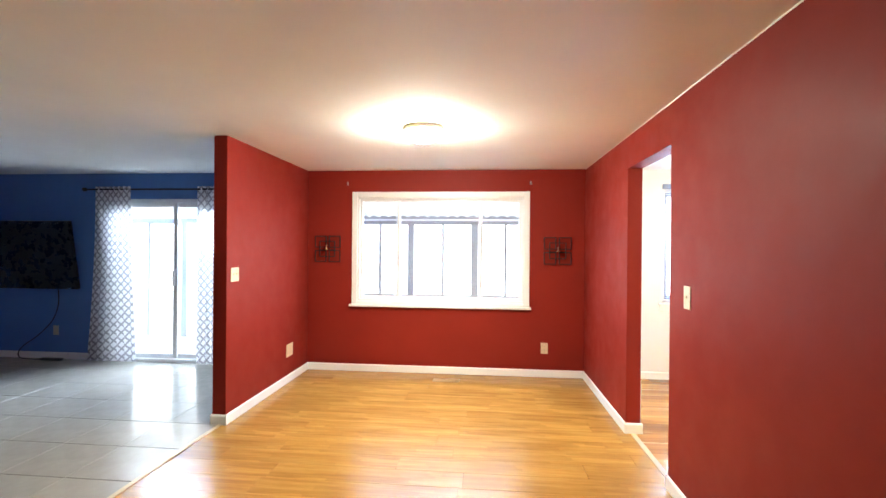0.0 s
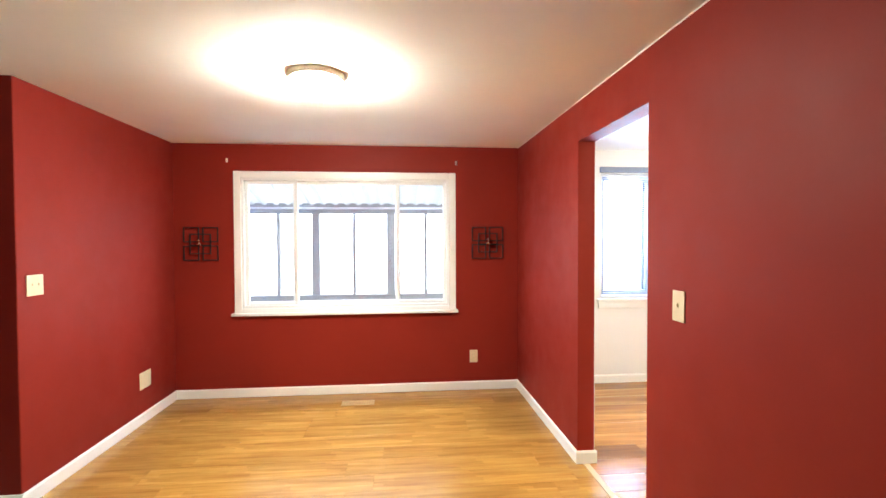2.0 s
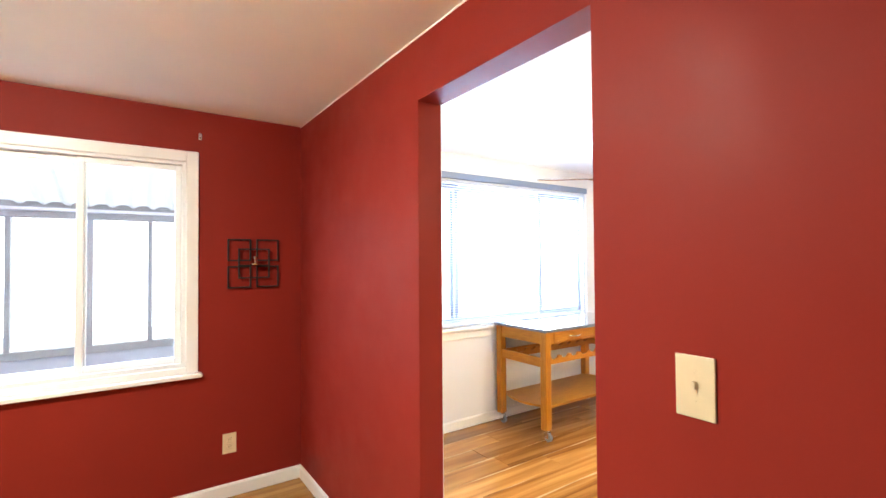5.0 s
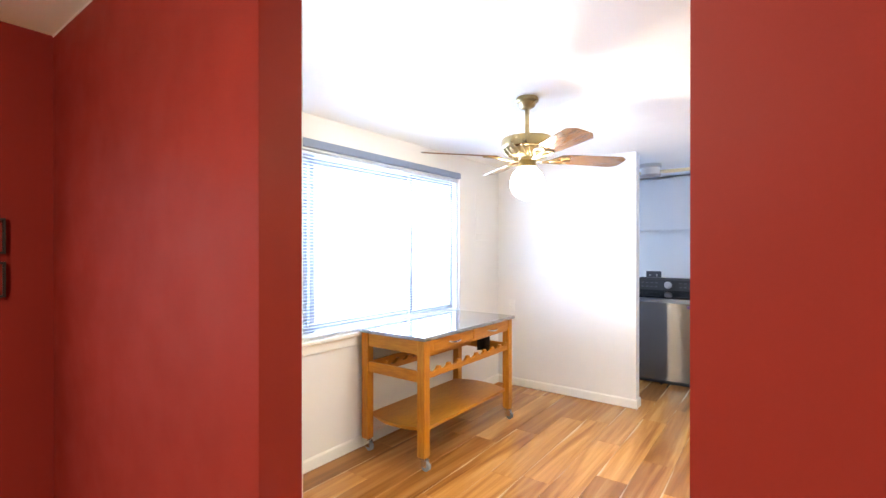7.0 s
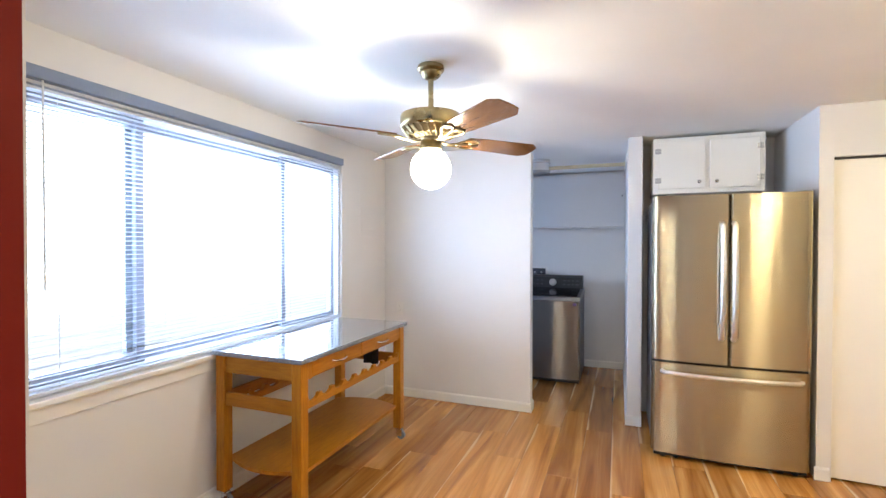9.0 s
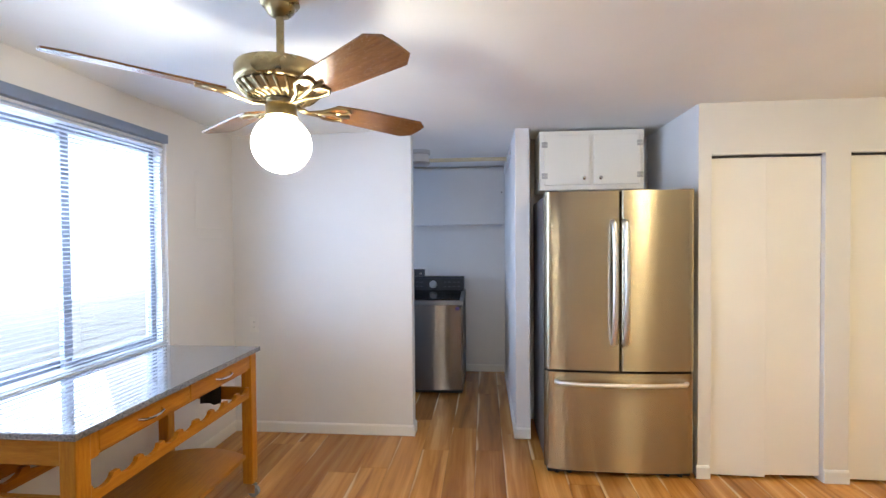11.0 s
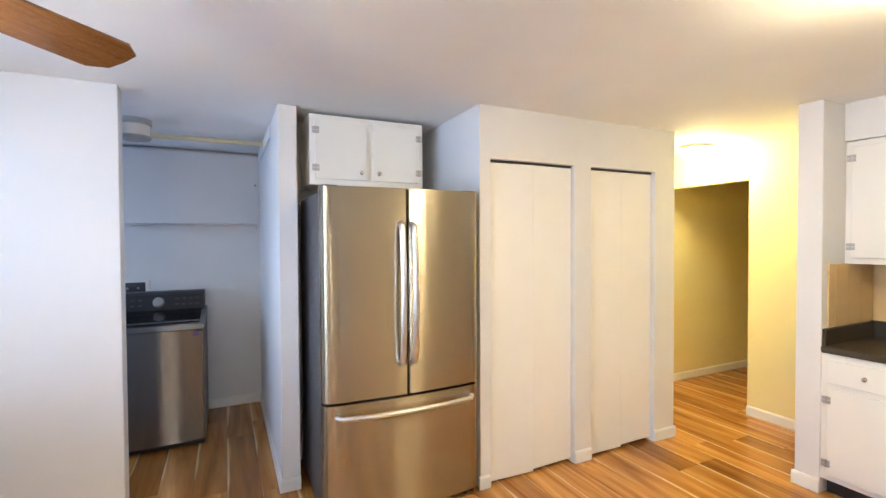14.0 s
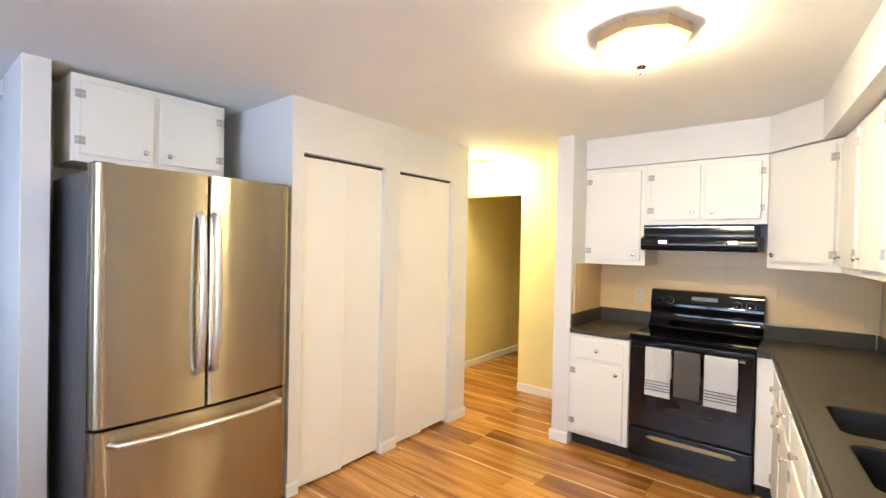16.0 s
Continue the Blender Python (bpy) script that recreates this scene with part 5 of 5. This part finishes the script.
part("lip", bm, BLACKE, hood, "rounded black lower lip", smooth=True)
part("trim_line", boxm(2.70, 0.0042, 1.664, 3.356, 0.0062, 1.669), CHROME, hood, "thin bright trim line")
part("filter", boxm(2.74, YS + 0.06, 1.499, 3.28, -0.02, 1.5028), DECK, hood, "grey metal grease filter")
HOODGLOW = glow("hood_glow_spot", (1.0, 0.9, 0.72), 20)
# two small glowing spots on the front of the lip
for hx in (2.80, 3.22):
    part("front_spot", boxm(hx - 0.024, 0.0615, 1.556, hx + 0.024, 0.0655, 1.570, 0.0018, 2), HOODGLOW, hood, "small glowing spot")

# range
rg = thing("range", "black electric range with towels hung from the oven handle", "range", ((RX0 + RX1) / 2, -0.1, 0))
part("body", boxm(RX0, YS + 0.02, 0.07, RX1, RF - 0.03, 0.90, 0.003), BLACK, rg)
part("cooktop", boxm(RX0 - 0.003, YS + 0.07, 0.90, RX1 + 0.003, RF + 0.012, 0.918, 0.006), BLACK, rg, "black glass cooktop")
bm = bmesh.new()
prism(bm, [(YS + 0.02, 0.9185), (YS + 0.02, 1.178), (YS + 0.034, 1.196), (YS + 0.058, 1.200), (YS + 0.078, 1.190), (YS + 0.088, 1.165), (YS + 0.101, 1.085), (YS + 0.103, 1.062), (YS + 0.096, 1.040), (YS + 0.096, 1.005), (YS + 0.106, 0.975), (YS + 0.128, 0.952), (YS + 0.150, 0.936), (YS + 0.158, 0.9185)], "x", RX0, RX1)
bg = part("backguard", bm, BLACK, rg, "black control panel with a rounded top", smooth=True)
for kx in (2.73, 2.81, 3.25, 3.33):
    kb = bmesh.new()
    lathe(kb, [(0.026, 0), (0.024, 0.02), (0.018, 0.026), (0.003, 0.027)], (0, 0, 0), 20)
    w = Vector((0, 0.98, 0.19)).normalized()
    bmesh.ops.transform(kb, matrix=Matrix.Translation((kx, YS + 0.094, 1.12)) @ w.to_track_quat("Z", "Y").to_matrix().to_4x4(), verts=kb.verts)
    kn = part("knob", kb, BLACK, bg, smooth=True)
    rb = bmesh.new()
    lathe(rb, [(0.0262, 0.0), (0.0275, 0.0), (0.0275, 0.002), (0.0262, 0.002)], (0, 0, 0), 24)
    bmesh.ops.transform(rb, matrix=Matrix.Translation((kx, YS + 0.0945, 1.12)) @ w.to_track_quat("Z", "Y").to_matrix().to_4x4(), verts=rb.verts)
    part("knob_ring", rb, DECK, bg, "thin grey ring round the knob", smooth=True)
part("display", boxm(2.93, YS + 0.078, 1.132, 3.10, YS + 0.0955, 1.160, 0.001, 1), plain("grey_display", (0.25, 0.26, 0.22), 0.2), bg, "grey clock display")
part("oven_door", boxm(RX0 + 0.006, RF - 0.03, 0.285, RX1 - 0.006, RF + 0.012, 0.872, 0.006), BLACKE, rg)
part("oven_window", boxm(RX0 + 0.12, RF + 0.0125, 0.42, RX1 - 0.12, RF + 0.0145, 0.70, 0.0006, 1), SCREEN, rg, "dark oven window")
HB = 0.836
hb = part("handle", cylm((RX0 + 0.05, RF + 0.052, HB), (RX1 - 0.05, RF + 0.052, HB), 0.013, 16), BLACK, rg, "black bar handle", smooth=True)
for hx in (RX0 + 0.06, RX1 - 0.06):
    part("stand_off", boxm(hx - 0.012, RF + 0.012, HB - 0.012, hx + 0.012, RF + 0.05, HB + 0.012, 0.004), BLACK, hb)
dwr = part("drawer", boxm(RX0 + 0.006, RF - 0.03, 0.075, RX1 - 0.006, RF + 0.010, 0.272, 0.006), BLACKE, rg)
part("pull_surround", prism(bmesh.new(), [(2.712, 0.226), (2.75, 0.203), (3.24, 0.203), (3.285, 0.226), (3.24, 0.252), (2.75, 0.252)], "y", RF + 0.0102, RF + 0.0145), BLACK, dwr)
part("drawer_pull", prism(bmesh.new(), [(2.735, 0.226), (2.765, 0.213), (3.225, 0.213), (3.26, 0.226), (3.225, 0.240), (2.765, 0.240)], "y", RF + 0.0148, RF + 0.018), plain("pale_brass_pull", (0.42, 0.34, 0.18), 0.38, 1.0, 0.02), dwr, "brass-coloured scoop pull")
part("kick_panel", boxm(RX0 + 0.01, RF - 0.075, 0.012, RX1 - 0.01, RF - 0.045, 0.0695), BLACKM, rg)
for fx_ in (RX0 + 0.05, RX1 - 0.05):
    for fy_ in (YS + 0.08, RF - 0.08):
        part("foot", cylm((fx_, fy_, 0.002), (fx_, fy_, 0.07), 0.018, 10), BLACKM, rg)


def towel(label, x0, x1, zl, mat, stripes):
    """A folded towel over the oven handle, front and back falls in one cloth."""
    t = thing("kitchen_towel", label, "towel", ((x0 + x1) / 2, RF + 0.052, HB), "towels on the oven handle")
    bm = bmesh.new()
    yc = RF + 0.052
    path = [(yc + 0.019 + 0.002 * math.sin(j), HB - (HB - zl) * (1 - j / 10)) for j in range(10)]
    path += [(yc + 0.017 * math.cos(a), HB + 0.017 * math.sin(a)) for a in [radians(x) for x in range(0, 181, 30)]]
    path += [(yc - 0.017, HB - 0.03 * j) for j in range(1, 7)]
    cols = 7
    grid = [[bm.verts.new((x0 + (x1 - x0) * i / cols, y + 0.0025 * math.sin(i * 2.1 + j * 0.5), z)) for i in range(cols + 1)] for j, (y, z) in enumerate(path)]
    for a, b in zip(grid, grid[1:]):
        for i in range(cols):
            bm.faces.new((a[i], a[i + 1], b[i + 1], b[i]))
    bmesh.ops.solidify(bm, geom=bm.faces[:], thickness=0.006)
    part("cloth", bm, mat, t, smooth=True)
    for k in range(stripes):
        z = zl + 0.040 + 0.019 * k
        part("stripe", boxm(x0 + 0.002, yc + 0.0225, z, x1 - 0.002, yc + 0.0265, z + 0.005), TOWELG, t, "grey woven stripe")


towel("white kitchen towel with grey stripes hanging on the oven handle", 3.105, 3.262, 0.53, TOWELW, 4)
towel("plain dark grey kitchen towel hanging on the oven handle", 2.935, 3.085, 0.555, TOWELG, 0)
towel("white kitchen towel with grey stripes hanging on the oven handle", 2.735, 2.912, 0.535, TOWELW, 4)

# ---- corner and sink run ----
def in_world(x, y):
    return tuple((SINK @ Vector((x, y, 0)))[:2])


UD, SD = 0.30, 0.365  # depth of the wall cabinets, and of the soffit above them
corner = thing("corner_wall_cabinet", "white painted diagonal corner wall cabinet", "cabinet", (2.35, -0.1, UZ0))
A, B = (2.628, YU), in_world(UD, 0.645)
poly = [(2.628, YS), A, B, in_world(0.0, 0.645), in_world(0.0, 0.0)]
bm = bmesh.new()
prism(bm, poly, "z", 1.405, UZ1)
part("body", bm, CABINET, corner)
av, bv = Vector((*A, 0)), Vector((*B, 0))
dd = (bv - av).normalized()
nn = Vector((-dd.y, dd.x, 0))
if nn.dot(Vector((1, 1, 0))) < 0:
    nn = -nn
door_c = bmesh.new()
p, q = av + dd * 0.03, bv - dd * 0.03
prism(door_c, [tuple((p + nn * 0.001)[:2]), tuple((q + nn * 0.001)[:2]), tuple((q + nn * 0.02)[:2]), tuple((p + nn * 0.02)[:2])], "z", 1.45, UZ1 - 0.03)
cd = part("door", door_c, CABINET, corner)
off = origin_of(corner)
knob(cd, tuple(p + dd * 0.045 + nn * 0.02 + Vector((0, 0, 1.49)) - off), tuple(nn))
for hz in (1.50, UZ1 - 0.1):
    hinge(corner, tuple(q + nn * 0.02 + Vector((0, 0, hz)) - off), tuple(nn), tuple(dd))

for k, (a, b) in enumerate(((0.647, 1.075), (1.077, 1.56))):
    at = SINK @ Vector((UD, a, 0))
    cabinet("wall_cabinet", "white painted wall cabinet above the sink run", (at.x, at.y, 1.405), 7, b - a, UD, UZ1 - 1.405, 1, hinges="r", group="wall cabinets above the sink")

# soffits
structure("soffit_range", boxm(2.2, YS, UZ1 + 0.004, XPIER0, YU + 0.02, H), WHITE, "pale grey boxed soffit above the wall cabinets", "soffit")
bm = bmesh.new()
prism(bm, [(2.628, YU + 0.0205), in_world(SD + 0.02, 0.59), in_world(SD + 0.02, 3.1), in_world(0.001, 3.1), in_world(0.001, 0.3)], "z", UZ1 + 0.006, H - 0.001)
structure("soffit_sink", bm, WHITE, "pale grey boxed soffit above the sink run", "soffit")

CD = 0.585
sr = thing("worktop", "long dark laminate worktop with a black double sink set in", "worktop", (2.06, YS, 0), turn=7)
b1, b2, sx0, sx1 = (1.52, 1.86), (1.945, 2.30), 0.11, 0.48
bm = bmesh.new()
box(bm, 0.002, 0.03, 0.873, sx0, 3.1, 0.912)
box(bm, sx1, 0.03, 0.873, CD - 0.012, 3.1, 0.912)
box(bm, CD - 0.012, 0.03, 0.873, CD, 3.1, 0.912, 0.005)
for a, b in ((0.03, b1[0]), (b1[1], b2[0]), (b2[1], 3.1)):
    box(bm, sx0, a, 0.873, sx1, b, 0.912)
for a, b in (b1, b2):
    for cx, sx in ((sx0, 1), (sx1, -1)):
        for cy, sy in ((a, 1), (b, -1)):
            arc = [(cx + sx * 0.055 * (1 - math.sin(radians(t))), cy + sy * 0.055 * (1 - math.cos(radians(t)))) for t in range(0, 91, 15)]
            prism(bm, [(cx, cy)] + arc, "z", 0.880, 0.9118)
part("slab", bm, COUNTER, sr, local=True)
part("upstand", boxm(0.002, 0.03, 0.912, 0.022, 3.1, 1.005, 0.003), COUNTER, sr, local=True)
part("corner_upstand", boxm(0.03, 0.004, 0.905, 0.62, 0.03, 1.005, 0.003), COUNTER, sr, local=True)
sk = thing("kitchen_sink", "black composite double bowl sink", "sink", (2.06, YS, 0), turn=7)
for a, b in (b1, b2):
    bm = bmesh.new()
    box(bm, sx0, a, 0.72, sx1, b, 0.728)
    box(bm, sx0, a, 0.728, sx0 + 0.008, b, 0.908)
    box(bm, sx1 - 0.008, a, 0.728, sx1, b, 0.908)
    box(bm, sx0 + 0.008, a, 0.728, sx1 - 0.008, a + 0.008, 0.908)
    box(bm, sx0 + 0.008, b - 0.008, 0.728, sx1 - 0.008, b, 0.908)
    bowl = part("bowl", bm, BLACKM, sk, local=True)
    part("drain", lathe(bmesh.new(), [(0.045, 0.0), (0.04, 0.004), (0.02, 0.002), (0.002, 0.001)], ((sx0 + sx1) / 2, (a + b) / 2, 0.728), 24), CHROME, bowl, "steel drain", smooth=True, local=True)
edges = [0.60, 1.05, 1.50, 2.05, 2.60, 3.09]
for k, (a, b) in enumerate(zip(edges, edges[1:])):
    at = SINK @ Vector((CD - 0.025, a, 0))
    cabinet("base_cabinet", "white painted base cabinet below the sink worktop", (at.x, at.y, 0), 7, b - a - 0.004, 0.54, 0.872, 1, drawer=0.14, toe=0.10, hinges="l", knob_low=False, group="base cabinets of the sink run", back_low=0.70)
st = thing("base_cabinet", "white painted blind corner base cabinet beside the range", "cabinet", (2.06, YS, 0), turn=7)
part("panel", boxm(CD - 0.325, 0.36, 0.10, CD - 0.025, 0.596, 0.872), CABINET, st, local=True)
part("plinth", boxm(CD - 0.325, 0.36, 0, CD - 0.095, 0.596, 0.10), BLACKM, st, local=True)
bm = boxm(2.46, 0.09, 0.10, RX0 - 0.005, 0.165, 0.872)
bmesh.ops.transform(bm, matrix=SINK.inverted(), verts=bm.verts)
part("stile", bm, CABINET, st, local=True)
bm = boxm(2.46, 0.02, 0.0, RX0 - 0.005, 0.09, 0.0995)
bmesh.ops.transform(bm, matrix=SINK.inverted(), verts=bm.verts)
part("toe_kick", bm, BLACKM, st, local=True)
wf = thing("worktop_infill", "small dark laminate worktop piece beside the range", "worktop", (2.56, -0.1, 0.873))
part("infill", boxm(2.40, YS + 0.05, 0.8735, RX0 - 0.005, 0.19, 0.9114), COUNTER, wf)

# tiled splashback
sb = structure("splashback", boxm(2.07, YS, 1.005, XPIER0, YS + 0.0095, 1.52), SPLASHGROUT, "beige ceramic tile splashback behind the range", "splashback")
ss = structure("splashback_sink", boxm(0.001, 0.03, 1.005, 0.0105, 3.1, UZ0 + 0.02), SPLASHGROUT, "beige ceramic tile splashback behind the sink", "splashback")
ss.matrix_world = SINK
sd = structure("splashback_side", boxm(XPIER0 - 0.0095, YS + 0.012, 1.005, XPIER0, YU + 0.2, UZ0), SPLASHGROUT, "beige ceramic tile return beside the range", "splashback")
wall_plate("wall_outlet", "beige outlet on the tiled splashback", (3.50, YS + 0.011, 1.13), 90, 0.075, 0.12, sockets=2)

# ---- floor boards and tiles ----
def board_mesh(name, length, width, mat, gap=0.0012, thick=0.012):
    bm = bmesh.new()
    hl, hw, b = length / 2 - gap / 2, width / 2 - gap / 2, 0.0012
    top = [bm.verts.new(p) for p in ((-hl + b, -hw + b, 0), (hl - b, -hw + b, 0), (hl - b, hw - b, 0), (-hl + b, hw - b, 0))]
    mid = [bm.verts.new(p) for p in ((-hl, -hw, -b), (hl, -hw, -b), (hl, hw, -b), (-hl, hw, -b))]
    low = [bm.verts.new((v.co.x, v.co.y, -thick)) for v in mid]
    bm.faces.new(top)
    for a, c in ((mid, top), (low, mid)):
        for k in range(4):
            bm.faces.new((a[k], a[(k + 1) % 4], c[(k + 1) % 4], c[k]))
    me = bpy.data.meshes.new(name)
    bm.to_mesh(me)
    bm.free()
    me.materials.append(mat)
    return me


def lay_boards(parent, name, mat, x0, x1, y0, y1, length, width, seed, z=0.0, gap=0.0012):
    """Rows of boards along x, butted with uneven end joints."""
    rng = random.Random(seed)
    cache = {}
    rows = max(1, round((y1 - y0) / width))
    w = (y1 - y0) / rows
    for r in range(rows):
        x = x0 - rng.random() * length * 0.9
        while x < x1 - 0.02:
            a, b = max(x, x0), min(x + length, x1)
            x += length
            if b - a < 0.02:
                continue
            key = round(b - a, 2)
            if key not in cache:
                cache[key] = board_mesh(name, key, w, mat, gap)
            ob = new(name, cache[key])
            ob.parent = parent
            ob.location = ((a + b) / 2, y0 + (r + 0.5) * w, z)


lay_boards(floor_d, "plank", OAKFLOOR, XP1 - 0.03, XR0 + 0.055, -2.6, YD, 1.25, 0.192, 11, gap=0.0003)
lay_boards(floor_k, "plank", KITFLOOR, XR0 + 0.055, 7.04, 0.12, YK, 1.22, 0.192, 12)
lay_boards(floor_k, "plank", KITFLOOR, XPIER1, 5.70, -3.2, 0.12, 1.22, 0.194, 13)
lay_boards(floor_k, "plank", KITFLOOR, 1.6, XPIER1, -0.42, 0.12, 1.22, 0.19, 14)
rng = random.Random(5)
tile_me = board_mesh("tile", 0.457, 0.457, TILE, 0.005)
for i in range(11):
    for j in range(17):
        tl = new("tile", tile_me)
        tl.parent = floor_l
        tl.location = (XP1 - 0.062 - 0.457 * (i + 0.5), YB - 0.457 * (j + 0.5), rng.uniform(-0.0004, 0.0004))


def wall_tile(name, w, h, mat):
    bm = bmesh.new()
    g, b, t = 0.0012, 0.001, 0.008
    hw, hh = w / 2 - g / 2, h / 2 - g / 2
    low = [bm.verts.new((x, 0, z)) for x, z in ((-hw, -hh), (hw, -hh), (hw, hh), (-hw, hh))]
    mid = [bm.verts.new((v.co.x, t - b, v.co.z)) for v in low]
    top = [bm.verts.new((v.co.x * (1 - b / hw), t, v.co.z * (1 - b / hh))) for v in low]
    bm.faces.new(top)
    for a, c in ((low, mid), (mid, top)):
        for k in range(4):
            bm.faces.new((a[k], a[(k + 1) % 4], c[(k + 1) % 4], c[k]))
    bmesh.ops.recalc_face_normals(bm, faces=bm.faces)
    me = bpy.data.meshes.new(name)
    bm.to_mesh(me)
    bm.free()
    me.materials.append(mat)
    return me


TW, TH = 0.152, 0.127
wt = wall_tile("tile", TW, TH, BACKSPLASH)
for j in range(4):
    for i in range(11):
        o = new("tile", wt)
        o.parent = sb
        o.location = (XPIER0 - 0.02 - TW * (i + 0.5), YS + 0.003, 1.007 + TH * (j + 0.5))
    if j == 3:
        break
    for i in range(14):
        o = new("tile", wt)
        o.parent = ss
        o.location = (0.004, 0.06 + TW * (i + 0.5), 1.007 + TH * (j + 0.5))
        o.rotation_euler = (0, 0, radians(-90))
    for i in range(3):
        o = new("tile", wt)
        o.parent = sd
        o.location = (XPIER0 - 0.003, YS + 0.02 + TW * (i + 0.5), 1.007 + TH * (j + 0.5))
        o.rotation_euler = (0, 0, radians(90))
